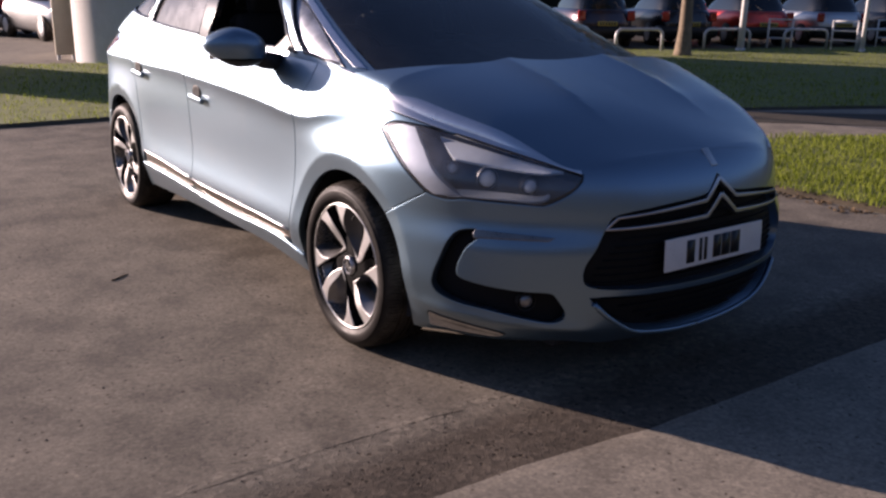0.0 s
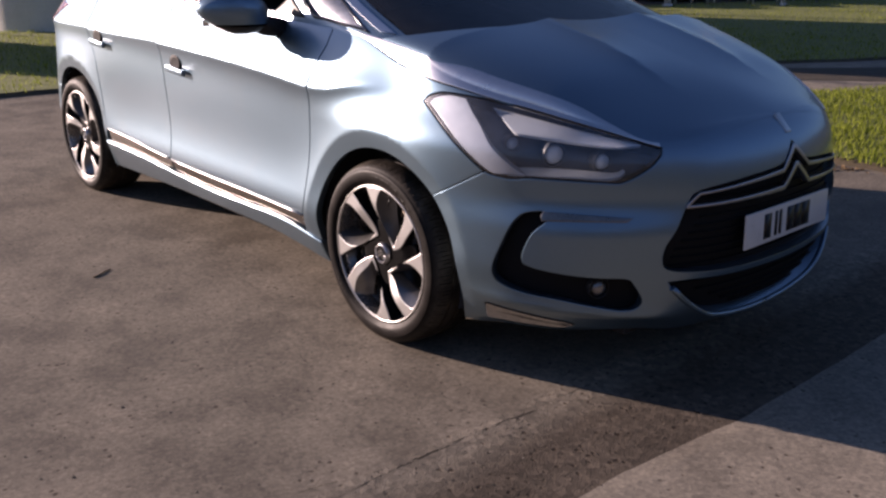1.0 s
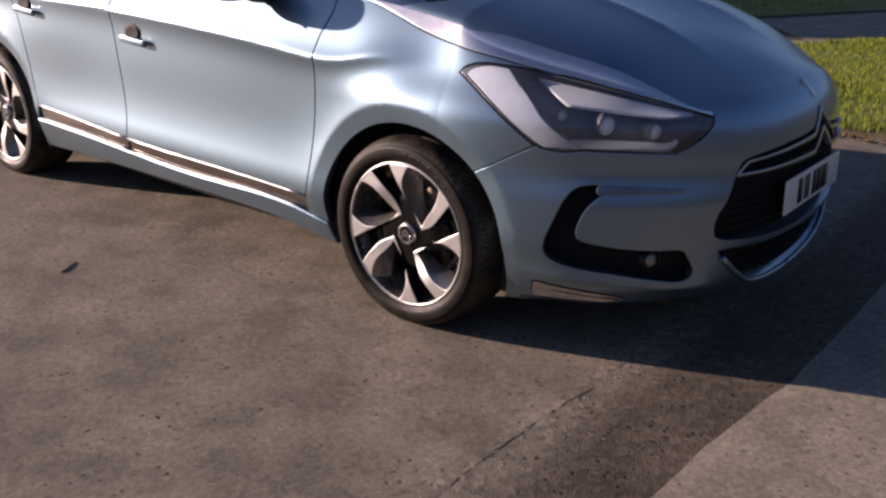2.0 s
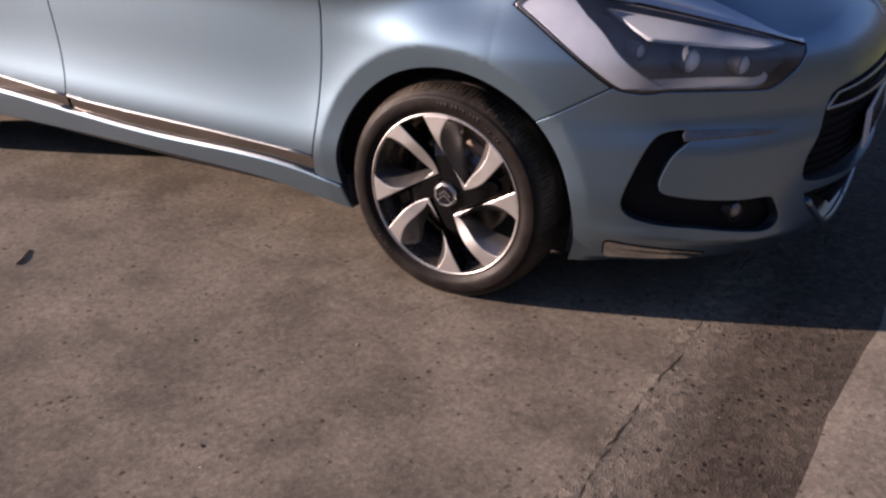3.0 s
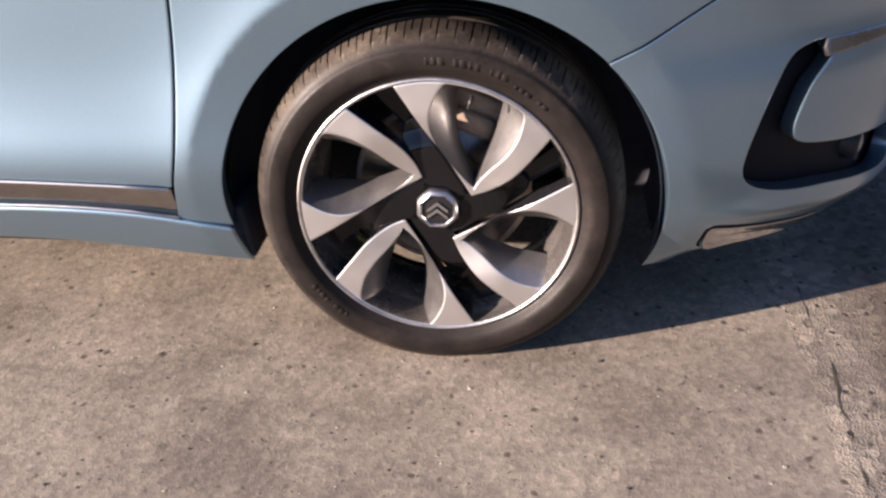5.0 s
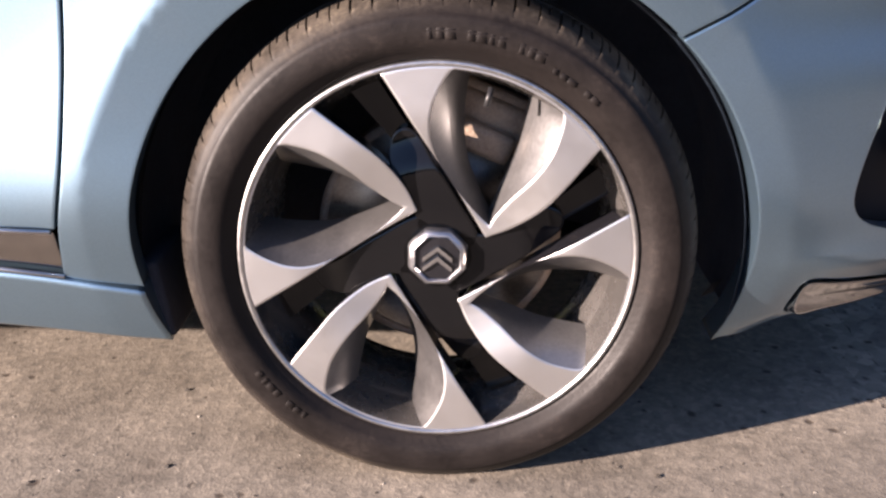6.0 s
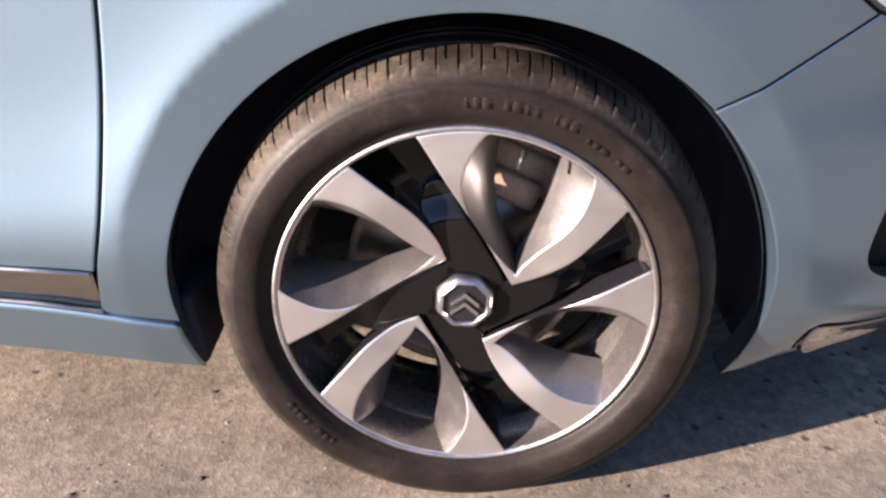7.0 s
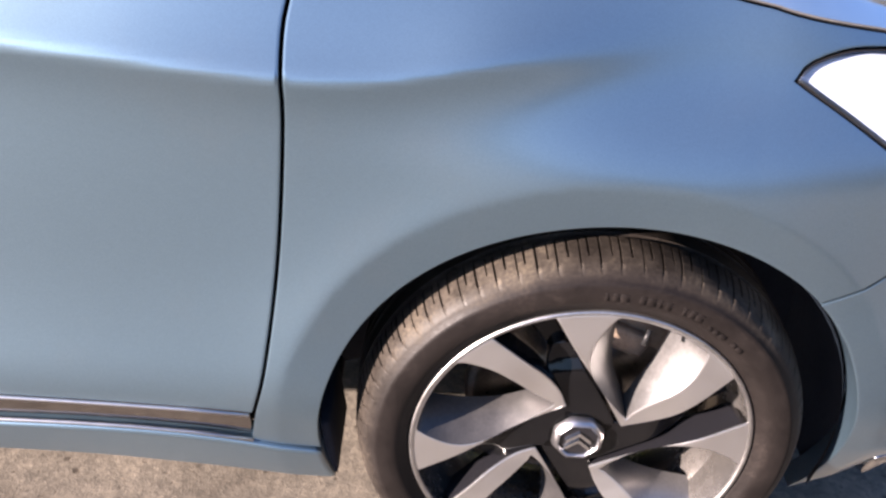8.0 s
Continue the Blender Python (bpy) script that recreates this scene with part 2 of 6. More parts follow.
def asphalt(name, tone=1.18, stain=0.82, band=None, chip=105.0, relief=0.26, pitted=0.88, share=0.61, harsh=1.0):
    """Worn tarmac: stone chips in faded binder, small pits where chips have gone, and broad dark and pale blotches."""
    m = mat(name, (0.14, 0.13, 0.11), 0.85, spec=0.12)
    w = place(m)
    chips = node(m, "ShaderNodeTexVoronoi", Scale=chip)
    small = node(m, "ShaderNodeTexVoronoi", Scale=260.0)
    wire(m, w, chips.inputs["Vector"])
    wire(m, w, small.inputs["Vector"])
    broad, mid, fine = speckle(m, w, 0.9, 6.0, 0.62), speckle(m, w, 3.6, 7.0, 0.66), speckle(m, w, 42.0, 5.0, 0.7)
    k = tone
    tint = ramp(m, chips.outputs["Color"], (0.12, (0.110 * k, 0.100 * k, 0.085 * k)), (0.55, (0.172 * k, 0.153 * k, 0.125 * k)), (0.92, (0.266 * k, 0.235 * k, 0.190 * k)))
    bind = ramp(m, fine, (0.30, (0.095 * k, 0.086 * k, 0.073 * k)), (0.70, (0.234 * k, 0.205 * k, 0.166 * k)))
    c = mixed(m, 0.60 / harsh, tint, bind)
    blotch = mixed(m, 0.60, broad, mid)
    c = mixed(m, 0.70 * stain, c, ramp(m, blotch, (0.40, (0.42, 0.39, 0.38)), (0.47, (0.74, 0.72, 0.70)), (0.54, (1.0, 0.98, 0.96)), (0.62, (1.26, 1.23, 1.19))), "MULTIPLY")
    # pits: a warped net of cells, few of them open
    warp = mixed(m, 0.012, w, node_colour(m, w, 38.0))
    holes = node(m, "ShaderNodeTexVoronoi", Scale=46.0)
    wire(m, warp, holes.inputs["Vector"])
    split_hole = m.node_tree.nodes.new("ShaderNodeSeparateColor")
    wire(m, holes.outputs["Color"], split_hole.inputs[0])
    gate = mixed(m, 1.0, split_hole.outputs[0], ramp(m, mid, (0.44, grey(0.66)), (0.62, grey(1.12))), "MULTIPLY")
    open_cell = ramp(m, gate, (share, grey(0.0)), (share + 0.04, grey(1.0)))
    reach = mixed(m, 0.5, holes.outputs["Distance"], mixed(m, 0.6, split_hole.outputs[1], fine))      # pits of unlike sizes, with ragged rims
    core = ramp(m, reach, (0.27, grey(1.0)), (0.37, grey(0.0)))
    pit = mixed(m, 1.0, open_cell, core, "MULTIPLY")
    c = mixed(m, mixed(m, 1.0, pit, grey(pitted), "MULTIPLY"), c, (0.050 * k, 0.040 * k, 0.032 * k))
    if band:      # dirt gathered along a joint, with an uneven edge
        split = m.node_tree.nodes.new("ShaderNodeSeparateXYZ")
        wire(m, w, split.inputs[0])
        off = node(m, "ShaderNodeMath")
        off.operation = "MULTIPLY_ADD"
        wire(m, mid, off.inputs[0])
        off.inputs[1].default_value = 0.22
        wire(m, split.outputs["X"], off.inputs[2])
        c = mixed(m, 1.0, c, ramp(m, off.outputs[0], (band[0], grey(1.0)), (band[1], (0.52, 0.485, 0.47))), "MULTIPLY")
    wire(m, c, bsdf(m).inputs["Base Color"])
    wire(m, ramp(m, blotch, (0.36, grey(0.62)), (0.55, grey(0.92))), bsdf(m).inputs["Roughness"])
    h = mixed(m, 0.6, chips.outputs["Distance"], fine)
    h = mixed(m, 0.35, h, small.outputs["Distance"])
    h = mixed(m, pit, h, grey(0.0))
    bump(m, h, relief, 0.004)
    return m


ASPHALT = asphalt("worn_tarmac")
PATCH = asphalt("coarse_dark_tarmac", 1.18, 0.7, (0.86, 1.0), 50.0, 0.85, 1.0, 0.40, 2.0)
# tarmac in a darkened tone that stands in for shade
SHADED_TARMAC = asphalt("shaded_tarmac", 0.5, 0.7)
PATH_TARMAC = asphalt("pale_footpath_tarmac", 1.6, 0.8)
PALE = asphalt("pale_tarmac", 1.50, 0.6)
CRACK = worn(mat("crack_dirt", spec=0.1), (0.020, 0.018, 0.014), (0.07, 0.06, 0.045), 30, (0.9, 0.95))
LITTER = worn(mat("dead_leaves"), (0.07, 0.04, 0.018), (0.26, 0.17, 0.08), 25, (0.7, 0.9))
STONE = worn(mat("grit_stone"), (0.10, 0.09, 0.075), (0.36, 0.32, 0.26), 40, (0.7, 0.95))


def grassy(name, lo, hi):
    """Thin leaves: they scatter light and let some of it through."""
    m = bpy.data.materials.new(name)
    m.use_nodes = True
    n = m.node_tree.nodes
    n.remove(n["Principled BSDF"])
    g = n.new("ShaderNodeNewGeometry")
    broad = speckle(m, place(m), 1.3, 4.0)
    c = ramp(m, mixed(m, 0.55, broad, g.outputs["Random Per Island"]), (0.25, lo), (0.75, hi))
    front, back, mix = n.new("ShaderNodeBsdfDiffuse"), n.new("ShaderNodeBsdfTranslucent"), n.new("ShaderNodeMixShader")
    mix.inputs["Fac"].default_value = 0.45
    for k, sh in ((1, front), (2, back)):
        wire(m, c, sh.inputs["Color"])
        wire(m, sh.outputs["BSDF"], mix.inputs[k])
    wire(m, mix.outputs["Shader"], n["Material Output"].inputs["Surface"])
    return m


GRASS = grassy("grass_blades", (0.11, 0.155, 0.018), (0.36, 0.41, 0.075))
EARTH = worn(mat("dark_earth"), (0.035, 0.026, 0.016), (0.11, 0.085, 0.05), 9, (0.9, 0.97), 0.6)
SOIL = worn(mat("turf_soil"), (0.085, 0.105, 0.022), (0.20, 0.22, 0.055), 6, (0.85, 0.95), 0.6)
BARK = worn(mat("bark"), (0.13, 0.095, 0.06), (0.33, 0.25, 0.17), 9, (0.8, 0.95), 0.8)
FAR_TREES = worn(mat("far_trees", spec=0.05), (0.012, 0.013, 0.010), (0.045, 0.046, 0.036), 0.6, (0.9, 0.98))
LEAF = grassy("leaves", (0.03, 0.045, 0.012), (0.09, 0.10, 0.03))
RENDER_WHITE = worn(mat("white_render"), (0.66, 0.64, 0.60), (0.78, 0.76, 0.73), 3, (0.6, 0.8), 0.1)
GALV = worn(mat("galvanised_steel", metal=0.6), (0.42, 0.43, 0.44), (0.62, 0.62, 0.62), 20, (0.4, 0.6))
WHITE_POLE = worn(mat("white_pole_paint"), (0.55, 0.53, 0.50), (0.75, 0.73, 0.70), 8, (0.4, 0.6))
CRUMB = worn(mat("dark_crumbs"), (0.018, 0.016, 0.013), (0.06, 0.05, 0.04), 40, (0.8, 0.95))
DARK_GLASS = mat("dark_car_glass", (0.006, 0.007, 0.008), 0.04, 0.0, 0.5)
RED_PAINT = car_paint("red_car_paint", (0.55, 0.035, 0.015))
BLACK_PAINT = car_paint("black_car_paint", (0.010, 0.010, 0.012))
DARK_PAINT = car_paint("plum_car_paint", (0.030, 0.016, 0.022))
SILVER_PAINT = car_paint("silver_car_paint", (0.42, 0.43, 0.44))
SIGN_BLUE = worn(mat("pale_blue_panel"), (0.34, 0.42, 0.52), (0.42, 0.50, 0.60), 5, (0.3, 0.5))
SIGN_ORANGE = worn(mat("orange_panel"), (0.62, 0.30, 0.04), (0.72, 0.38, 0.07), 5, (0.3, 0.5))
RENDER_CREAM = worn(mat("cream_panel"), (0.55, 0.47, 0.34), (0.68, 0.60, 0.46), 5, (0.5, 0.7))


# ---- the car's surfaces ----
# The car points along +x; its front axle is at x = 0, its middle at y = 0. The half at y < 0 is worked out, the other is its mirror.
HUB_X, HUB_Z, HUB_Y, WHEELBASE = 0.007, 0.3155, -0.885, 2.730
ARCH_R = 0.374
FRONT_S, FRONT_L = 0.15, 1.35      # where the side begins to turn into the nose, and how long that turn is
REAR_S, REAR_L = -2.75, 1.30       # the same for the tail


class Spline:
    """A natural cubic spline through a few knots, straight beyond its ends."""

    def __init__(self, *knots):
        self.x = np.array([k[0] for k in knots], float)
        self.y = np.array([k[1] for k in knots], float)
        n, h = len(self.x), np.diff(self.x)
        a, r = np.eye(n), np.zeros(n)
        for i in range(1, n - 1):
            a[i, i - 1], a[i, i], a[i, i + 1] = h[i - 1], 2 * (h[i - 1] + h[i]), h[i]
            r[i] = 6 * ((self.y[i + 1] - self.y[i]) / h[i] - (self.y[i] - self.y[i - 1]) / h[i - 1])
        self.m, self.h = np.linalg.solve(a, r), h

    def __call__(self, v):
        v = np.asarray(v, float)
        i = np.clip(np.searchsorted(self.x, v) - 1, 0, len(self.h) - 1)
        h, c = self.h[i], np.clip(v, self.x[0], self.x[-1])
        p, q = (self.x[i + 1] - c) / h, (c - self.x[i]) / h
        out = p * self.y[i] + q * self.y[i + 1] + ((p**3 - p) * self.m[i] + (q**3 - q) * self.m[i + 1]) * h * h / 6
        k0 = (self.y[1] - self.y[0]) / self.h[0] - self.h[0] * (2 * self.m[0] + self.m[1]) / 6
        k1 = (self.y[-1] - self.y[-2]) / self.h[-1] + self.h[-1] * (2 * self.m[-1] + self.m[-2]) / 6
        return out + np.minimum(v - self.x[0], 0) * k0 + np.maximum(v - self.x[-1], 0) * k1


def smooth(a, b, v):
    t = np.clip((np.asarray(v, float) - a) / (b - a), 0, 1)
    return t * t * t * (t * (6 * t - 15) + 10)


SIDE = Spline((0.12, 0.82), (0.20, 0.858), (0.29, 0.888), (0.38, 0.906), (0.46, 0.897), (0.56, 0.887), (0.75, 0.885), (0.88, 0.870), (1.00, 0.831), (1.10, 0.775))
NOSE = Spline((0.12, 0.86), (0.20, 0.935), (0.27, 0.972), (0.36, 0.985), (0.46, 0.998), (0.56, 1.000), (0.65, 0.993), (0.72, 0.976), (0.77, 0.952),
              (0.805, 0.922), (0.835, 0.876), (0.86, 0.81), (0.92, 0.62))
TAIL = Spline((0.12, -3.36), (0.22, -3.46), (0.35, -3.53), (0.55, -3.54), (0.70, -3.50), (0.85, -3.46), (1.00, -3.42), (1.10, -3.36))
CREASE = Spline((-3.3, 0.93), (-2.3, 0.925), (-1.5, 0.905), (-0.9, 0.883), (-0.55, 0.861), (-0.38, 0.850), (-0.28, 0.856), (-0.17, 0.876), (-0.05, 0.888), (0.4, 0.888))


def ridge(t, wide, soft):
    return np.exp(-(np.sqrt(t * t + soft * soft) - soft) / wide)


def side_y(x, z):
    """The half width of the body at x and z, without the wheel flares."""
    t = z - CREASE(x)
    strong = 0.036 * smooth(0.14, -0.25, x) * smooth(-3.4, -2.7, x)
    wide = np.where(t > 0, 0.070, 0.058)
    lean = np.clip((x + 0.60) / 0.75, 0, 1)
    tuck = 0.036 * lean * lean * (3 - 2 * lean) * smooth(0.72, 0.90, z)      # the wing leans in towards the lamp
    return SIDE(z) - tuck + strong * ridge(t, wide, 0.008 + 0.016 * smooth(-0.3, 0.1, x)) + 0.020 * smooth(-1.6, -2.4, x) * ridge(z - 0.80, 0.25, 0.2) + 0.011 * smooth(-0.38, 0.02, x) * smooth(0.34, 0.10, x) * ridge(z - 0.76, 0.10, 0.12)


def flare(x, z):
    """How far the body stands out round the wheels."""
    out = 0
    for hub, tall in ((HUB_X, 0.020), (HUB_X - WHEELBASE, 0.018)):
        r = np.hypot(x - hub, z - HUB_Z)
        t = r - 0.430
        up = smooth(-0.05, 0.25, (z - HUB_Z))
        out = out + tall * np.where(t < 0, 1 - 0.40 * np.minimum(-t / 0.06, 1), ridge(np.maximum(t, 0), 0.10, 0.010)) * (0.35 + 0.65 * up)
    return out


def wall(s, z):
    """A point of the body's outer skin: s runs along the side (there it is x) and round the nose and tail, z is the height."""
    s, z = np.broadcast_arrays(np.asarray(s, float), np.asarray(z, float))
    a = np.clip((s - FRONT_S) / FRONT_L, 0, 2) * math.pi / 2
    b = np.clip((REAR_S - s) / REAR_L, 0, 2) * math.pi / 2
    core = side_y(np.clip(s, REAR_S, FRONT_S), z)
    ra, rb = 1 + (0.034 + 0.033 * smooth(0.64, 0.50, z)) * np.sin(2 * a) ** 2, 1 + 0.10 * np.sin(2 * b) ** 2
    x = np.clip(s, REAR_S, FRONT_S) + (NOSE(z) - FRONT_S) * np.sin(a) * ra + (TAIL(z) - REAR_S) * np.sin(b) * rb
    y = core * np.cos(a) * np.cos(b) * ra * rb
    x = x + 0.022 * smooth(0.85, 1.25, np.minimum(a, math.pi - a))
    q = np.minimum(s, 2 * (FRONT_S + FRONT_L) - s)
    ledge = 0.302 - 0.09 * (q - 0.5)      # under the fog lamp the bumper has a ledge, and below it tucks in
    f = flare(x, z) + smooth(0.36, 0.60, q) * smooth(1.12, 0.94, q) * (0.018 * ridge(z - ledge, 0.022, 0.012) - 0.014 * smooth(ledge, ledge - 0.11, z) - 0.030 * smooth(0.212, 0.175, z))
    x = x + f * (np.sin(a) - np.sin(b))
    y = y + f * np.cos(a) * np.cos(b)
    return np.stack([x, -y, z], -1)


TOP = Spline((-4.05, 1.06), (-3.3, 1.10), (-2.5, 1.122), (-1.6, 1.085), (-0.9, 1.070), (-0.5, 1.058), (-0.14, 1.036), (0.0, 1.018), (0.2, 0.986), (0.31, 0.964), (0.45, 0.938),
             (0.57, 0.912), (0.68, 0.886), (0.78, 0.857), (0.88, 0.822), (0.97, 0.790), (1.08, 0.790), (1.18, 0.806), (1.32, 0.826), (1.50, 0.835))
LOW = Spline((-0.60, 1.010), (-0.36, 0.994), (-0.13, 0.972), (0.03, 0.953), (0.28, 0.926), (0.44, 0.909), (0.56, 0.888), (0.653, 0.871), (0.77, 0.842), (0.88, 0.812),
             (0.96, 0.787), (1.02, 0.769))
SPINE = Spline((-0.45, 1.20), (-0.2, 1.150), (0.1, 1.090), (0.4, 1.017), (0.65, 0.941), (0.80, 0.885), (0.87, 0.852), (0.91, 0.828), (0.95, 0.795))


def hood(s, r):
    """A point of the bonnet: from the edge at s (r = 0) across to the middle (r = 1)."""
    s, r = np.broadcast_arrays(np.asarray(s, float), np.asarray(r, float))
    zt = TOP(s)
    c = wall(s, zt)
    up = wall(s, zt + 0.004) - c
    up = up / np.linalg.norm(up, axis=-1, keepdims=True)
    k = np.stack([c[..., 0], 0 * s, SPINE(c[..., 0])], -1)
    span = np.linalg.norm(k - c, axis=-1, keepdims=True)
    up[..., 0] *= smooth(0.70, 1.0, s)
    q = r[..., None]
    h00, h10, h01, h11 = 2 * q**3 - 3 * q**2 + 1, q**3 - 2 * q**2 + q, -2 * q**3 + 3 * q**2, q**3 - q**2
    p = h00 * c + h10 * up * span * 0.40 + h01 * k + h11 * span * np.array([0, 1.0, 0])
    front = smooth(0.70, 1.0, s)
    p[..., 2] = front * p[..., 2] + (1 - front) * (c[..., 2] + h10[..., 0] * up[..., 2] * span[..., 0] * 0.06 + (k[..., 2] - c[..., 2]) * (1 - np.abs(1 - r) ** 2.7))      # a tight shoulder, then a flat crown
    # the two long swages of the bonnet
    d = p[..., 1] + 0.26
    p[..., 2] += 0.017 * np.where(d > 0, ridge(d, 0.10, 0.004), ridge(d, 0.055, 0.004)) * smooth(0.82, 0.40, p[..., 0])
    return p


# The glasshouse, in level slices.
SCREEN = Spline((0.96, 0.42), (1.04, 0.20), (1.12, -0.02), (1.22, -0.27), (1.32, -0.52), (1.42, -0.80), (1.49, -1.04))
GLASS_Y = Spline((0.94, 0.835), (1.00, 0.815), (1.10, 0.782), (1.22, 0.733), (1.34, 0.675), (1.43, 0.615), (1.49, 0.56))
HATCH = Spline((0.96, -3.42), (1.06, -3.38), (1.18, -3.20), (1.32, -2.94), (1.43, -2.70), (1.49, -2.5))
TURN_L = 0.55


def house(u, z):
    """A point of the glasshouse: u is 0 in the middle of the windscreen, 1 at its turn into the side, 2 at the tail's turn, 3 in the middle of the rear screen."""
    u, z = np.broadcast_arrays(np.asarray(u, float), np.asarray(z, float))
    f, g, w = SCREEN(z), HATCH(z), GLASS_Y(z)
    a, b = (1 - np.clip(u, 0, 1)) * math.pi / 2, np.clip(u - 2, 0, 1) * math.pi / 2
    ra, rb = 1 + 0.10 * np.sin(2 * a) ** 2, 1 + 0.12 * np.sin(2 * b) ** 2
    m = np.clip(u - 1, 0, 1)
    x = (1 - m) * (f - TURN_L) + m * (g + 0.45) + TURN_L * np.sin(a) * ra - 0.45 * np.sin(b) * rb
    belly = 1 + 0.035 * np.sin(math.pi * m) * smooth(0.95, 1.4, z)
    y = w * np.cos(a) * np.cos(b) * ra * rb * belly
    return np.stack([x, -y, z], -1)


def side_glass(x, z):
    """The same skin, by x and z, along the side."""
    x, z = np.broadcast_arrays(np.asarray(x, float), np.asarray(z, float))
    lo, hi = np.zeros_like(x), np.full_like(x, 3.0)
    for _ in range(30):
        mid = (lo + hi) / 2
        far = house(mid, z)[..., 0] > x
        lo, hi = np.where(far, mid, lo), np.where(far, hi, mid)
    return house((lo + hi) / 2, z)


# ---- mesh builders ----
def part(name, bm, material, parent=None, label=""):
    """Links a bmesh as one mesh object under a thing or a part."""
    me = bpy.data.meshes.new(name)
    bm.to_mesh(me)
    bm.free()
    me.materials.append(material)
    ob = new(name, me)
    ob.parent = parent
    return tagged(ob, label)


def thing(name, label, category, at=(0, 0, 0), group="", kind=""):
    ob = new(name)
    ob.location = at
    return tagged(ob, label, category, group, kind)


def soft_box(sx, sy, sz, at=(0, 0, 0), bevel=0.01, seg=2, turn=None):
    bm = bmesh.new()
    bmesh.ops.create_cube(bm, size=1.0, matrix=Matrix.Diagonal((sx, sy, sz, 1)))
    if bevel:
        bmesh.ops.bevel(bm, geom=bm.edges[:], offset=bevel, segments=seg, affect="EDGES", profile=0.6)
    bmesh.ops.transform(bm, matrix=Matrix.Translation(at) @ (turn or Matrix()), verts=bm.verts)
    for f in bm.faces:
        f.smooth = True
    return bm


def join(*bms):
    out = bms[0]
    for b in bms[1:]:
        me = bpy.data.meshes.new("join")
        b.to_mesh(me)
        b.free()
        out.from_mesh(me)
        bpy.data.meshes.remove(me)
    return out


def lathe(profile, steps=64, axis="Y", closed=False, at=(0, 0, 0)):
    """Turns (radius, along) pairs about an axis."""
    bm = bmesh.new()
    rings = []
    for k in range(steps):
        a = 2 * math.pi * k / steps
        c, s = math.cos(a), math.sin(a)
        place_at = {"Y": lambda r, y: (r * c, y, r * s), "Z": lambda r, y: (r * c, r * s, y), "X": lambda r, y: (y, r * c, r * s)}[axis]
        rings.append([bm.verts.new(Vector(place_at(r, y)) + Vector(at)) for r, y in profile])
    n = len(profile)
    for k in range(steps):
        a, b = rings[k], rings[(k + 1) % steps]
        for i in range(n if closed else n - 1):
            j = (i + 1) % n
            bm.faces.new((a[i], a[j], b[j], b[i]))
    bmesh.ops.recalc_face_normals(bm, faces=bm.faces)
    for f in bm.faces:
        f.smooth = True
    return bm


def tube(points, radius, sides=10, caps=True, taper=None):
    """A round bar along points."""
    bm = bmesh.new()
    pts = [Vector(p) for p in points]
    rings = []
    side = None
    for i, p in enumerate(pts):
        d = (pts[min(i + 1, len(pts) - 1)] - pts[max(i - 1, 0)]).normalized()
        if side is None:
            side = d.orthogonal().normalized()
        side = (side - d * side.dot(d)).normalized()
        other = d.cross(side)
        r = radius if taper is None else radius + (taper - radius) * i / (len(pts) - 1)
        rings.append([bm.verts.new(p + r * (math.cos(a) * side + math.sin(a) * other)) for a in (2 * math.pi * k / sides for k in range(sides))])
    for a, b in zip(rings, rings[1:]):
        for k in range(sides):
            bm.faces.new((a[k], a[(k + 1) % sides], b[(k + 1) % sides], b[k])).smooth = True
    if caps:
        bm.faces.new(rings[0][::-1])
        bm.faces.new(rings[-1])
    bmesh.ops.recalc_face_normals(bm, faces=bm.faces)
    return bm


def rounded(points, closed=False, step=0.02):
    """A smooth line through points, resampled."""
    p = [np.array(q, float) for q in points]
    n, out = len(p), []
    for i in range(n if closed else n - 1):
        p1, p2 = p[i], p[(i + 1) % n]
        p0 = p[i - 1] if closed or i else 2 * p1 - p2
        p3 = p[(i + 2) % n] if closed or i + 2 < n else 2 * p2 - p1
        k = max(1, int(np.ceil(np.linalg.norm(p2 - p1) / step)))
        for t in np.arange(k) / k:
            out.append(0.5 * (2 * p1 + (p2 - p0) * t + (2 * p0 - 5 * p1 + 4 * p2 - p3) * t * t + (3 * p1 - p0 - 3 * p2 + p3) * t**3))
    if not closed:
        out.append(p[-1])
    return out


def outline(*runs, step=0.02):
    """A closed outline from runs of points: smooth within a run, with a corner between runs."""
    out = []
    for r in runs:
        line = rounded(r, False, step) if len(r) > 1 else [np.array(r[0], float)]
        for q in line:
            if not out or np.linalg.norm(q - out[-1]) > 1e-4:
                out.append(q)
    if np.linalg.norm(out[0] - out[-1]) < 1e-4:
        out.pop()
    return np.array(out)


def area2(p):
    q = np.roll(p, -1, 0)
    return (p[:, 0] * q[:, 1] - q[:, 0] * p[:, 1]).sum() / 2


def shrunk(p, gap):
    """The outline moved inwards by gap (outwards if negative)."""
    if area2(p) < 0:
        p = p[::-1]
    d = np.roll(p, -1, 0) - p
    d = d / np.maximum(np.linalg.norm(d, axis=1, keepdims=True), 1e-9)
    nrm = np.stack([-d[:, 1], d[:, 0]], 1)
    m = nrm + np.roll(nrm, 1, 0)
    m = m / np.maximum((m * m).sum(1, keepdims=True) / 2, 0.35)
    return p + m * gap


def inside(p, q):
    """Which of the points q lie in the outline p."""
    r = np.zeros(len(q), bool)
    a, b = p, np.roll(p, -1, 0)
    for (x0, y0), (x1, y1) in zip(a, b):
        if y0 != y1:
            r ^= ((y0 > q[:, 1]) != (y1 > q[:, 1])) & (q[:, 0] < (x1 - x0) * (q[:, 1] - y0) / (y1 - y0) + x0)
    return r


